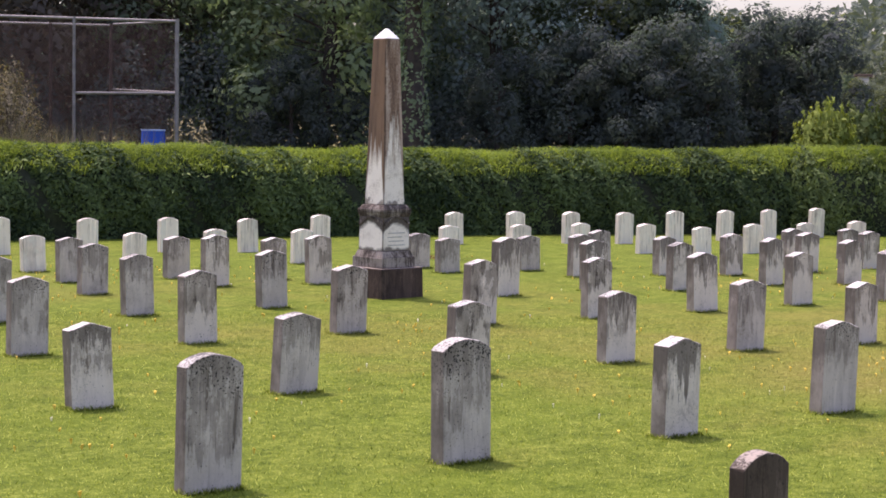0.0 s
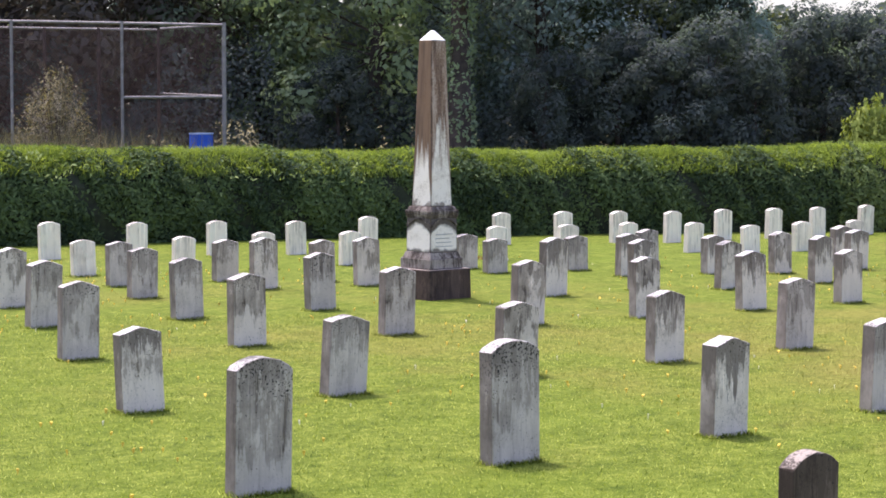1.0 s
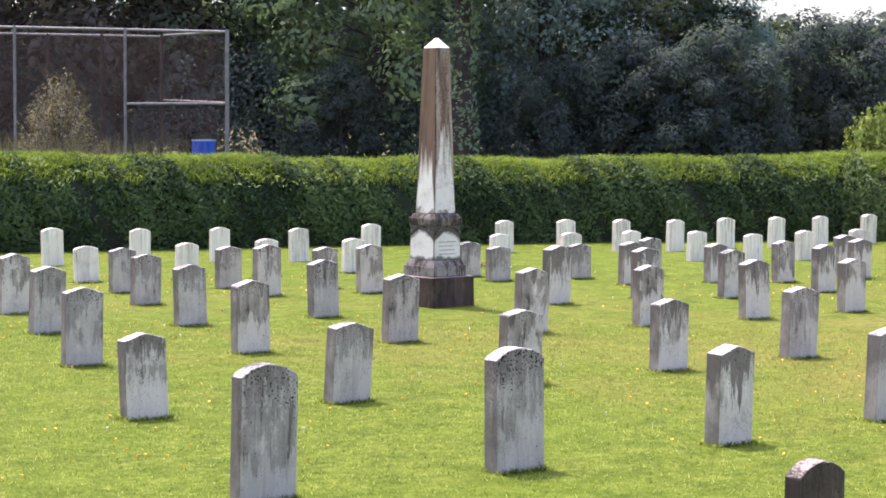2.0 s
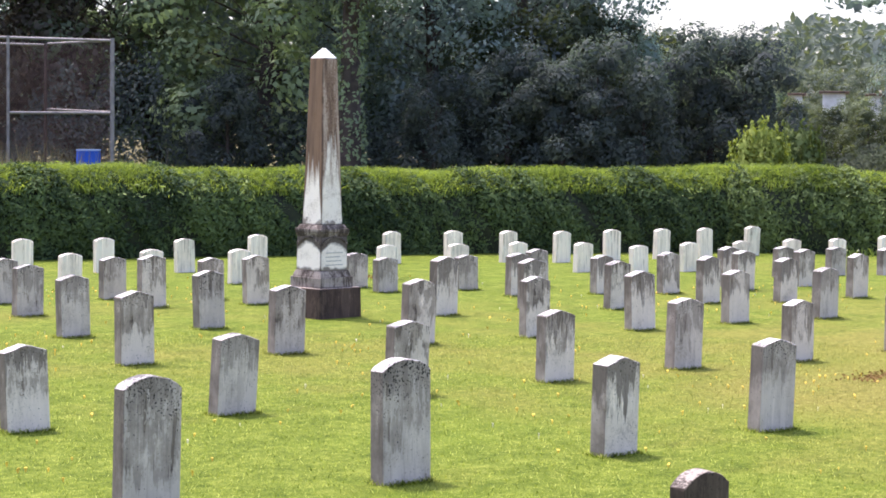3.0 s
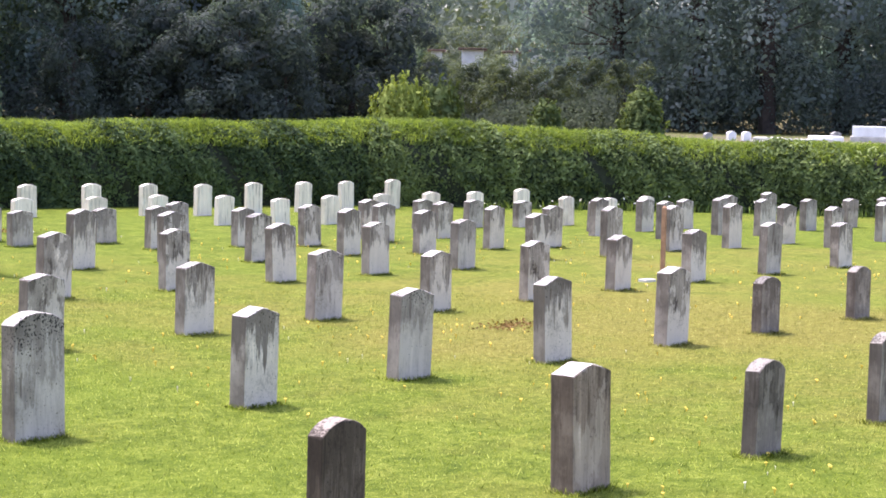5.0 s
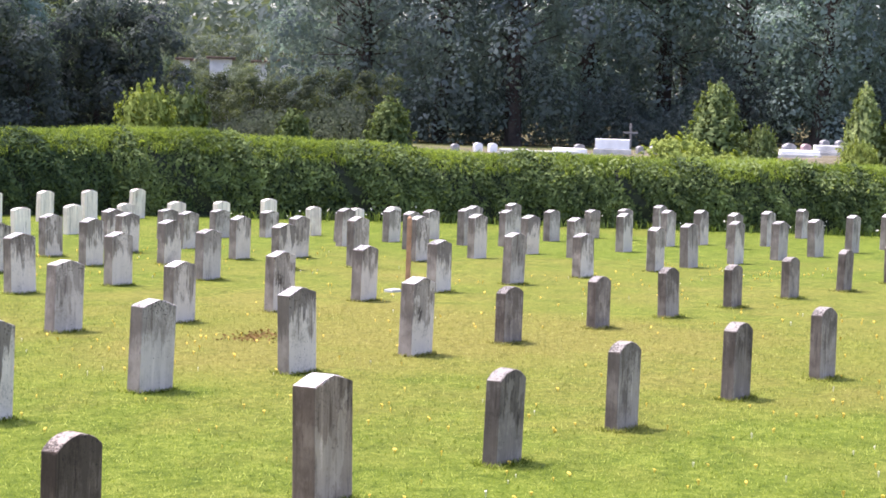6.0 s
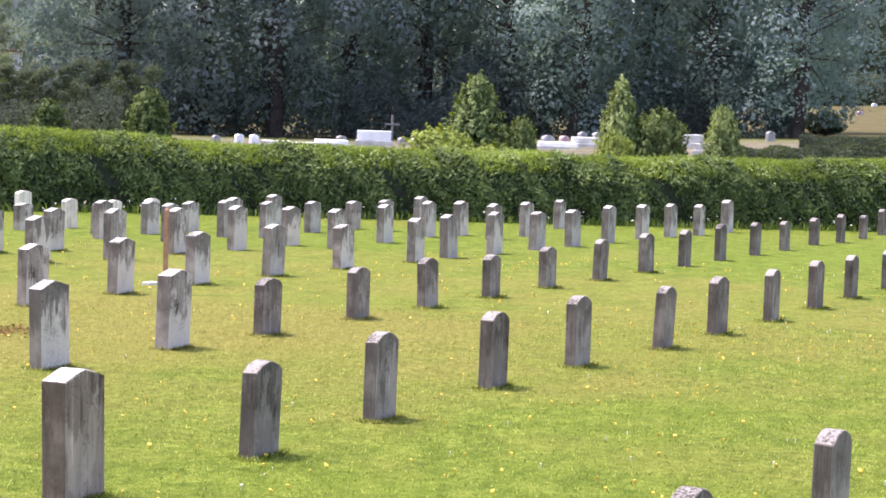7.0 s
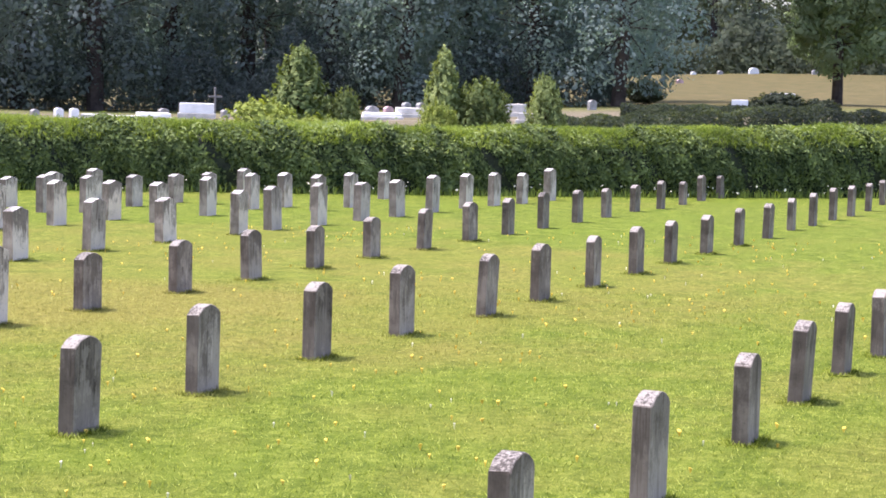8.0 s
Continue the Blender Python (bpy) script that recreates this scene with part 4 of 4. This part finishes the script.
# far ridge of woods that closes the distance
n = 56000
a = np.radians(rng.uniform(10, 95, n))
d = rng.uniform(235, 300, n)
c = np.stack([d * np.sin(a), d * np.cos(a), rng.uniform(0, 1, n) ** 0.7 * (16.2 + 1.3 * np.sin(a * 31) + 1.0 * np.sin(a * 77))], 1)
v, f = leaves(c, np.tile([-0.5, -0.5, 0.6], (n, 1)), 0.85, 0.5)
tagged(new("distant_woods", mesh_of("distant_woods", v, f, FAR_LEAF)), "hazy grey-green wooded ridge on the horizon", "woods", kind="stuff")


# ---- shrubs beyond the hedge ----
def shrub_mesh(seed, height, radius, shoots, leaf, material, cone=0.0, low=0.15, inner=0.8):
    """Many upright shoots from one foot, each with leaves all along it, ending in a feathery egg or cone."""
    global rng
    rng = np.random.default_rng(seed)
    r = random.Random(seed)
    bm = bmesh.new()
    pts, nors = [], []
    for k in range(shoots):
        z = low + (1 - low) * ((k + r.random()) / shoots)
        a = k * 2.4 + r.uniform(-0.4, 0.4)
        egg = math.sqrt(max(0.0, 1 - (max(0, z - 0.42) / 0.6) ** 2)) * (1 - 0.35 * max(0, 0.4 - z))
        wide = radius * ((1 - cone) * egg + cone * (1.04 - z)) * r.uniform(0.85, 1.12)
        tip = Vector((wide * math.cos(a), wide * math.sin(a), height * (z + 0.05 * r.uniform(-1, 1.2))))
        foot = Vector((0.12 * tip.x, 0.12 * tip.y, max(0.0, tip.z * 0.55 - 0.45 * wide)))
        if k % 3 == 0:
            rod(bm, (0, 0, max(-0.15, foot.z * 0.5 - 0.15)), foot.lerp(tip, 0.75), 0.016, 0.004, 5)
        n = r.randint(44, 64)
        u = rng.uniform(0.25, 1.0, n) ** 0.75
        line = np.outer(1 - u, foot) + np.outer(u, tip) + np.outer(0.1 * radius * u * u, [0, 0, 1.0])
        pts.append(line + rng.normal(0, 1, (n, 3)) * (0.085 * radius * (1.25 - u))[:, None])
        nors.append(np.tile([math.cos(a), math.sin(a), 1.0], (n, 1)) + rng.normal(0, 0.35, (n, 3)))
    rod(bm, (0, 0, -0.2), (0, 0, height * 0.7), 0.04, 0.01, 7)
    pts, nors = np.concatenate(pts), np.concatenate(nors)
    v, f = leaves(pts, nors, leaf, 0.7, 0.45, 1.3)
    # the leafy mass behind the shoots
    n = 900 if inner else 0
    q, z = rng.uniform(0, 2 * np.pi, n), rng.uniform(low, 0.95, n)
    egg = np.sqrt(np.clip(1 - (np.clip(z - 0.42, 0, 1) / 0.6) ** 2, 0, 1)) * (1 - 0.35 * np.clip(0.4 - z, 0, 1))
    wide = radius * ((1 - cone) * egg + cone * (1.04 - z)) * inner * rng.uniform(0.75, 1.05, n) * (1 + 0.16 * np.sin(3 * q + 9 * z + seed))
    out = np.stack([np.cos(q), np.sin(q), 0.5 + 0 * q], 1)
    v2, f2 = leaves(np.stack([wide * np.cos(q), wide * np.sin(q), z * height], 1), out, leaf * 1.9, 0.5, 0.4, 1.0)
    me = bpy.data.meshes.new("trunk")
    bm.to_mesh(me)
    bm.free()
    me.materials.append(BARK)
    soft = np.repeat(nors + 0.4 * rng.normal(size=nors.shape), 4, axis=0)
    return me, mesh_of("crown", *gather([(v, f, soft), (v2, f2, np.repeat(out + 0.3 * rng.normal(size=out.shape), 4, axis=0))], material))


ROUND = shrub_mesh(41, 2.0, 1.1, 120, 0.05, SHRUB_LEAF)
YOUNG = shrub_mesh(42, 2.35, 1.25, 130, 0.046, FRESH_LEAF, 0.85)
BUSHY = shrub_mesh(43, 1.6, 0.95, 110, 0.046, CONIFER)
DARKBUSH = shrub_mesh(47, 1.6, 0.95, 110, 0.05, GAP_LEAF)
DULL = shrub_mesh(48, 1.6, 0.95, 110, 0.05, CONIFER)
FEATHER = shrub_mesh(46, 2.28, 0.68, 110, 0.04, CONIFER, 0.3)
CONE = shrub_mesh(45, 2.0, 1.1, 130, 0.04, FRESH_LEAF, 0.45)
DRY = shrub_mesh(44, 2.8, 1.5, 190, 0.022, DRY_LEAF, 0.7, inner=0.0)
for place, s, tall, meshes, words in (
    (toward(46.4, 41), 0.7, 1.66, ROUND, "bright yellow-green shrub standing up behind the hedge"),
    (toward(47.5, 42), 0.8, 1.8, DULL, "light green spreading shrub behind the hedge"),
    (toward(50.9, 40), 0.86, 1.0, FEATHER, "small round feathery bush behind the hedge"),
    (toward(53.8, 40), 1.0, 1.0, FEATHER, "round feathery green bush behind the hedge"),
    (toward(63.7, 50), 1.12, 1.0, YOUNG, "leafy pointed young tree between the graves"),
    (toward(62.6, 48), 0.95, 0.75, ROUND, "pale yellow-green weedy shrub between the graves"),
    (toward(64.3, 47.5), 0.9, 0.6, ROUND, "pale yellow-green weedy shrub between the graves"),
    (toward(65.1, 50), 0.5, 1.9, BUSHY, "dark rounded bush between the graves"),
    (toward(68.1, 52), 0.75, 1.38, YOUNG, "upright leafy young tree in the graveyard"),
    (toward(69.3, 52), 0.85, 1.18, BUSHY, "dense round bush in the graveyard"),
    (toward(68.0, 50), 0.5, 1.2, ROUND, "pale weedy shrub in the graveyard"),
    (toward(71.2, 52), 0.62, 1.4, CONE, "clipped conical evergreen in the graveyard"),
    (toward(74.2, 82), 0.9, 0.7, DARKBUSH, "dark clipped bush on the slope"),
    (toward(78.2, 61), 1.05, 0.42, DARKBUSH, "dark clipped bush on the slope"),
    (toward(77.3, 61), 0.8, 0.36, DARKBUSH, "dark clipped bush on the slope"),
    (toward(79.4, 61), 0.8, 0.42, DARKBUSH, "dark clipped bush on the slope"),
):
    plant(meshes, place, s, pick.uniform(0, 360), words, "shrub", "", "shrub", tall)
plant(DRY, (15.5, 38.9, 0.3), 0.95, 20, "tall dry yellowing shrub before the backstop fence", "shrub", "", "shrub", 1.0)


# ---- low clipped hedges of the second graveyard ----
def low_hedge(a, b, height, wide):
    (x0, y0, z0), (x1, y1, z1) = a, b
    n = 6800
    t = rng.uniform(0, 1, n)
    q = rng.uniform(0, np.pi, n)
    ux, uy = x1 - x0, y1 - y0
    ln = math.hypot(ux, uy)
    nx, ny = -uy / ln, ux / ln
    o = np.cos(q) * wide * (1 + 0.15 * np.sin(t * 40))
    p = np.stack([t * ux + nx * o, t * uy + ny * o, t * (z1 - z0) + np.sin(q) * height * (1 + 0.12 * np.sin(t * 33 + 1))], 1)
    v, f = leaves(p, np.stack([nx * np.cos(q), ny * np.cos(q), np.sin(q)], 1), 0.055, 0.6, 0.5, 1.2)
    ob = new("low_hedge", mesh_of("low_hedge", v, f, GAP_LEAF))
    ob.location = a
    tagged(ob, "low clipped green hedge round graves on the slope", "hedge", "low hedges")


low_hedge(toward(71.6, 53), toward(77.4, 55), 0.5, 0.6)
low_hedge(toward(77.4, 55), toward(83.2, 56), 0.5, 0.6)
low_hedge(toward(73.5, 60), toward(79.5, 60), 0.32, 0.5)


# ---- graves of the second graveyard ----
def slab_grave(place, size, turn, material, words, head=0.0):
    g = empty("grave", place, turn)
    tagged(g, words, "grave", "graves of the second graveyard")
    w, l, h = size
    part("kerb", box(bmesh.new(), (-w / 2 - 0.06, -l / 2 - 0.06, -0.3), (w / 2 + 0.06, l / 2 + 0.06, h * 0.35), 0.02), CONCRETE, g)
    part("slab", box(bmesh.new(), (-w / 2, -l / 2, h * 0.35 + 0.002), (w / 2, l / 2, h), 0.02), material, g)
    if head:
        bm = box(bmesh.new(), (-w * 0.35, l / 2 - 0.2, h + 0.002), (w * 0.35, l / 2 - 0.04, h + head), 0.03)
        part("headstone", bm, material, g)


def grave_marker(place, w, h, turn, material, words):
    me = headstone_mesh("grave_marker", w, 0.16, h, w * 0.22, False, material, int(w * 1000))
    ob = new("grave_marker", me)
    ob.matrix_basis = pose(*place, 0, 0, turn)
    tagged(ob, words, "grave marker", "markers of the second graveyard")


slab_grave(toward(60.6, 62), (1.12, 0.9, 0.5), -61, WHITEWASH, "tall whitewashed box tomb")
for b, far, w, l, h, turn, m in ((59.3, 61, 1.7, 1.0, 0.2, 35, WHITEWASH), (58.6, 60, 0.9, 1.8, 0.12, 60, CONCRETE), (57.6, 61, 1.6, 0.9, 0.14, 30, CONCRETE), (66.2, 60, 3.2, 1.2, 0.16, 25, WHITEWASH), (67.2, 61, 1.8, 1.2, 0.3, 25, CONCRETE), (65.3, 60, 0.9, 1.6, 0.12, 20, CONCRETE), (68.7, 48.0, 1.5, 0.9, 0.2, 20, WHITEWASH), (70.0, 60, 1.2, 1.2, 0.4, 15, CONCRETE), (77.05, 60, 0.4, 0.5, 0.5, 10, WHITEWASH), (78.3, 63, 0.7, 0.8, 0.72, 10, WHITEWASH), (71.0, 56, 0.8, 1.2, 0.3, 15, CONCRETE)):
    slab_grave(toward(b, far), (w, l, h), turn, m, "whitewashed low grave slab with a kerb" if m is WHITEWASH else "pale concrete grave slab with a kerb")
for b, far, w, h, m in ((56.5, 62, 0.42, 0.4, WHITEWASH), (56.95, 62, 0.42, 0.4, WHITEWASH), (55.8, 63, 0.4, 0.3, GREYSTONE), (59.6, 63, 0.5, 0.42, GREYSTONE), (61.45, 63, 0.4, 0.36, GREYSTONE), (61.85, 63, 0.45, 0.36, GREYSTONE), (64.85, 58, 0.6, 0.5, WHITEWASH), (65.9, 62, 0.7, 0.5, GREYSTONE), (66.4, 63, 0.5, 0.45, PINK), (66.95, 63, 0.45, 0.62, GREYSTONE), (67.4, 63, 0.5, 0.6, GREYSTONE), (70.4, 63, 0.5, 0.5, GREYSTONE), (72.6, 70, 0.5, 0.5, GREYSTONE), (75.2, 120, 0.8, 0.5, PINK), (77.4, 140, 1.4, 0.9, WHITEWASH), (76.4, 140, 0.7, 0.5, GREYSTONE), (79.2, 140, 0.8, 0.6, GREYSTONE), (75.6, 140, 0.7, 0.4, WHITEWASH)):
    grave_marker(toward(b, far), w * 0.7, h * (0.75 if far < 100 else 0.5), -b * 0.4, m, "whitewashed grave marker with a rounded top" if m is WHITEWASH else "weathered stone grave marker with a rounded top")

cross = empty("cross", toward(61.14, 64), -35)
tagged(cross, "thin grey weathered cross standing over a grave", "cross")
part("upright", box(bmesh.new(), (-0.03, -0.03, -0.2), (0.03, 0.03, 1.02), 0.008), IRON, cross)
part("crossbar", box(bmesh.new(), (-0.26, -0.028, 0.67), (0.26, 0.028, 0.73), 0.008), IRON, cross)


# ---- ball-field backstop ----
def mesh_panel(x0, x1, z0, z1, step):
    """Woven wire: two sets of slanting flat strands."""
    bm = bmesh.new()
    w, h = x1 - x0, z1 - z0
    for sgn in (1, -1):
        k = -h
        while k < w:
            a, b = max(0, k), min(w, k + h)
            za, zb = (a - k, b - k) if sgn > 0 else (h - (a - k), h - (b - k))
            t = 0.004
            vs = [bm.verts.new((x0 + x, y, z0 + z)) for x, y, z in ((a, -t, za - t), (b, -t, zb - t), (b, t, zb + t), (a, t, za + t))]
            bm.faces.new(vs)
            k += step
    return bm


backstop = empty("backstop", (20.67, 41.02, 0.2), math.degrees(math.atan2(41.02 - 43.35, 20.67 - 15.2)))
tagged(backstop, "tall chain-link ball field backstop on steel posts", "fence")
for d in (0, 2.45, 5.05, 7.65, 10.2):
    part("post", rod(bmesh.new(), (-d, 0, -0.2), (-d, 0, 4.08), 0.055 if d == 0 else 0.04), GALVANISED, backstop)
for d in (1.55, 3.0, 4.3, 6.4, 9.0):
    part("rear_post", rod(bmesh.new(), (-d, 0.9, -0.2), (-d, 0.9, 3.95), 0.045), RUSTED, backstop, "thin rusty rear post")
part("top_rail", rod(bmesh.new(), (0.02, 0, 4.02), (-10.3, 0, 4.08), 0.035), GALVANISED, backstop)
part("rear_rail", rod(bmesh.new(), (-1.5, 0.9, 3.92), (-10.3, 0.9, 3.95), 0.03), GALVANISED, backstop)
part("side_rail", rod(bmesh.new(), (0, 0, 4.02), (-1.5, 0.9, 3.95), 0.03), GALVANISED, backstop)
part("middle_rail", rod(bmesh.new(), (0, 0, 2.28), (-2.45, 0, 2.25), 0.035), GALVANISED, backstop)
part("rear_middle_rail", rod(bmesh.new(), (0, 0, 2.30), (-1.55, 0.9, 2.36), 0.025), GALVANISED, backstop)
part("netting", mesh_panel(-10.2, 0, 0, 4.0, 0.075), RUSTED, backstop, "rusty chain-link netting")

bin_ = empty("barrel", (19.3, 39.5, 0.68), -25)
tagged(bin_, "blue plastic barrel beside the backstop", "barrel")
bm = rod(bmesh.new(), (0, 0, -0.3), (0, 0, 0.9), 0.31, 0.27, 24)
part("body", bm, BLUE, bin_)
part("rim", rod(bmesh.new(), (0, 0, 0.902), (0, 0, 0.935), 0.285, 0.285, 24), BLUE_RIM, bin_, "paler rim")

# ---- glimpses of buildings far off through the gap ----
for b, far, w, h, z in ((47.5, 118, 0.6, 1.1, 4.5), (48.6, 118, 1.2, 1.0, 4.62), (49.8, 118, 0.7, 1.1, 4.5), (50.7, 118, 1.1, 1.0, 4.66)):
    x, y, g = toward(b, far - 14)
    shed = empty("shed", (x, y, g), -b)
    tagged(shed, "distant white-walled shed glimpsed between trees", "building", "far sheds")
    part("wall", box(bmesh.new(), (-w / 2, -1.2, -0.5), (w / 2, 1.2, z - g), 0.02), WHITEWASH, shed)
    bm = bmesh.new()
    box(bm, (-w / 2 - 0.2, -1.4, z - g + 0.004), (w / 2 + 0.2, 1.4, z - g + 0.1), 0.03)
    part("roof", bm, ROOF, shed)

for b in (46.2, 46.9, 47.4, 47.8, 48.2, 48.6, 49.0, 49.5, 49.9, 50.3, 50.8, 51.2, 51.7):
    plant(FAR[pick.choice((0, 1))], toward(b, 97), pick.uniform(0.26, 0.335), pick.uniform(0, 360), "pale green sapling before the far sheds", "tree", "saplings by the sheds")

# ---- small things on the lawn ----
stake = empty("stake", (15.5, 11.05, 0), 20)
tagged(stake, "orange-brown wooden marker stake standing in the lawn", "stake")
part("post", box(bmesh.new(), (-0.022, -0.022, -0.2), (0.022, 0.022, 0.93), 0.004), ORANGE, stake)
part("top", frustum(bmesh.new(), 0.044, 0.012, 0.931, 0.955, 0.0), ORANGE, stake)
bm = box(bmesh.new(), (-0.09, -0.06, -0.05), (0.09, 0.06, 0.03), 0.012)
flat = part("flat_stone", bm, CONCRETE)
flat.location = (16.9, 12.25, 0)
tagged(flat, "small flat pale stone lying in the lawn", "stone")

# turf: blades in the near lawn, thinner with distance, thicker round the stones
rng = np.random.default_rng(3)
n = 260000
a = np.radians(rng.uniform(16, 86, n))
d = np.sqrt(rng.uniform(5.0 ** 2, 25.0 ** 2, n)) * rng.uniform(0.6, 1.0, n)
keep = d > 4.6
a, d = a[keep], d[keep]
feet = np.stack([d * np.sin(a), d * np.cos(a), np.full(len(d), -0.004)], 1)
v, f = tips(feet, 0.011, 0.0036, 2.6)
ring = np.array([s for s in STONES if math.hypot(*s) < 26])
m = 34000
pickk = rng.integers(0, len(ring), m)
along = rng.uniform(-0.19, 0.19, m)
off = np.where(rng.uniform(0, 1, m) < 0.65, -1, 1) * (0.065 + np.abs(rng.normal(0, 0.03, m)))
short = rng.uniform(0, 1, m) < 0.28
fx = np.where(short, np.where(off < 0, -0.17, 0.17) + rng.normal(0, 0.02, m), along)
fy = np.where(short, rng.uniform(-0.07, 0.07, m), off)
feet = np.stack([ring[pickk, 0] + fx, ring[pickk, 1] + fy, np.full(m, -0.004)], 1)
v2, f2 = tips(feet, 0.036, 0.004, 0.8)
m = 130000
a = np.radians(rng.uniform(16, 86, m))
d = np.sqrt(rng.uniform(5.0 ** 2, 19.0 ** 2, m))
v3, f3 = tips(np.stack([d * np.sin(a), d * np.cos(a), np.full(m, -0.004)], 1), 0.026, 0.0028, 0.7)
v, f = np.concatenate([v, v2, v3]), np.concatenate([f, f2 + len(v), f3 + len(v) + len(v2)])
up = rng.normal(0, 0.22, (len(v), 3)) + [0, 0, 1.0]
tagged(new("turf", mesh_of("turf", v, f, BLADES, soft=up)), "short mown grass blades, longer round the stones", "grass", kind="stuff")

# dandelions and seed heads
def flower_field(name, count, near, far, size, height, material, words):
    a = np.radians(rng.uniform(18, 82, count))
    d = np.sqrt(rng.uniform(near ** 2, far ** 2, count))
    keep = np.sin(d * np.sin(a) * 0.8) + np.sin(d * np.cos(a) * 1.1 + 2) + rng.normal(0, 0.8, count) > -0.3
    a, d = a[keep], d[keep]
    verts, faces = [], []
    for q, r in zip(a, d):
        x, y = r * math.sin(q), r * math.cos(q)
        z = height * rng.uniform(0.6, 1.3)
        s = size * rng.uniform(0.6, 1.2)
        tx, ty = rng.normal(0, 0.3, 2)
        o = len(verts)
        for k in range(7):
            w = 2 * math.pi * k / 7
            verts.append((x + s * math.cos(w), y + s * math.sin(w), z + s * (tx * math.cos(w) + ty * math.sin(w))))
        verts.append((x, y, z + s * 0.45))
        verts.append((x, y, -0.01))
        faces += [(o + k, o + (k + 1) % 7, o + 7) for k in range(7)] + [(o + k, o + 8, o + (k + 1) % 7) for k in (0, 2, 4)]
    me = bpy.data.meshes.new(name)
    me.from_pydata(verts, [], faces)
    me.materials.append(material)
    tagged(new(name, me), words, "flowers", kind="stuff")


flower_field("dandelions", 1600, 6.0, 27, 0.0115, 0.026, YELLOW, "yellow dandelions scattered over the lawn")
flower_field("seed_heads", 260, 6.0, 27, 0.0075, 0.03, PALE_PETAL, "pale seed heads scattered over the lawn")

# brown litter patches
n = 480
spots = np.array([(12.5, 10.5), (12.7, 10.6), (12.3, 10.45), (14.9, 21.7), (15.1, 21.8)])
c = spots[rng.integers(0, len(spots), n)] + rng.normal(0, 1, (n, 2)) * [0.16, 0.1]
v, f = leaves(np.c_[c, rng.uniform(0.01, 0.035, n)], np.tile([0, 0, 1.0], (n, 1)), 0.016, 0.6)
tagged(new("leaf_litter", mesh_of("leaf_litter", v, f, DEAD)), "brown dead leaves lying in a patch on the lawn", "leaves", kind="stuff")

# flowering weeds at the foot of the right-hand hedge
line = np.array(RIGHT_HEDGE)
run = np.r_[0, np.cumsum(np.hypot(*np.diff(line, axis=0).T))]
n = 2600
u = rng.uniform(2, run[-1], n)
foot = np.stack([np.interp(u, run, line[:, 0]), np.interp(u, run, line[:, 1])], 1) * (1 - 0.008 * np.abs(rng.normal(0, 1, n)))[:, None]
v, f = blades(np.c_[foot, np.zeros(n)], 0.16, 0.012, 0.6)
tagged(new("weeds", mesh_of("weeds", v, f, SHOOT)), "pale green weeds along the foot of the hedge", "weeds", kind="stuff")
m = 150
v, f = leaves(np.c_[foot[:m], rng.uniform(0.05, 0.28, m)], np.tile([-0.6, -0.4, 0.5], (m, 1)), 0.03, 0.5)
tagged(new("wild_flowers", mesh_of("wild_flowers", v, f, PALE_PETAL)), "pale yellow wild flowers along the foot of the hedge", "flowers", kind="stuff")

# dry weeds before the backstop
n = 6000
c = np.stack([rng.uniform(11.5, 20.5, n), rng.uniform(37.0, 39.5, n), np.full(n, 0.2)], 1)
c = c[rng.uniform(0, 1, n) < np.clip((19.5 - c[:, 0]) / 4, 0.12, 1)]
v, f = blades(c, 1.3, 0.009, 0.3)
tagged(new("dry_weeds", mesh_of("dry_weeds", v, f, DRY_LEAF)), "tall dry weeds behind the hedge", "weeds", kind="stuff")
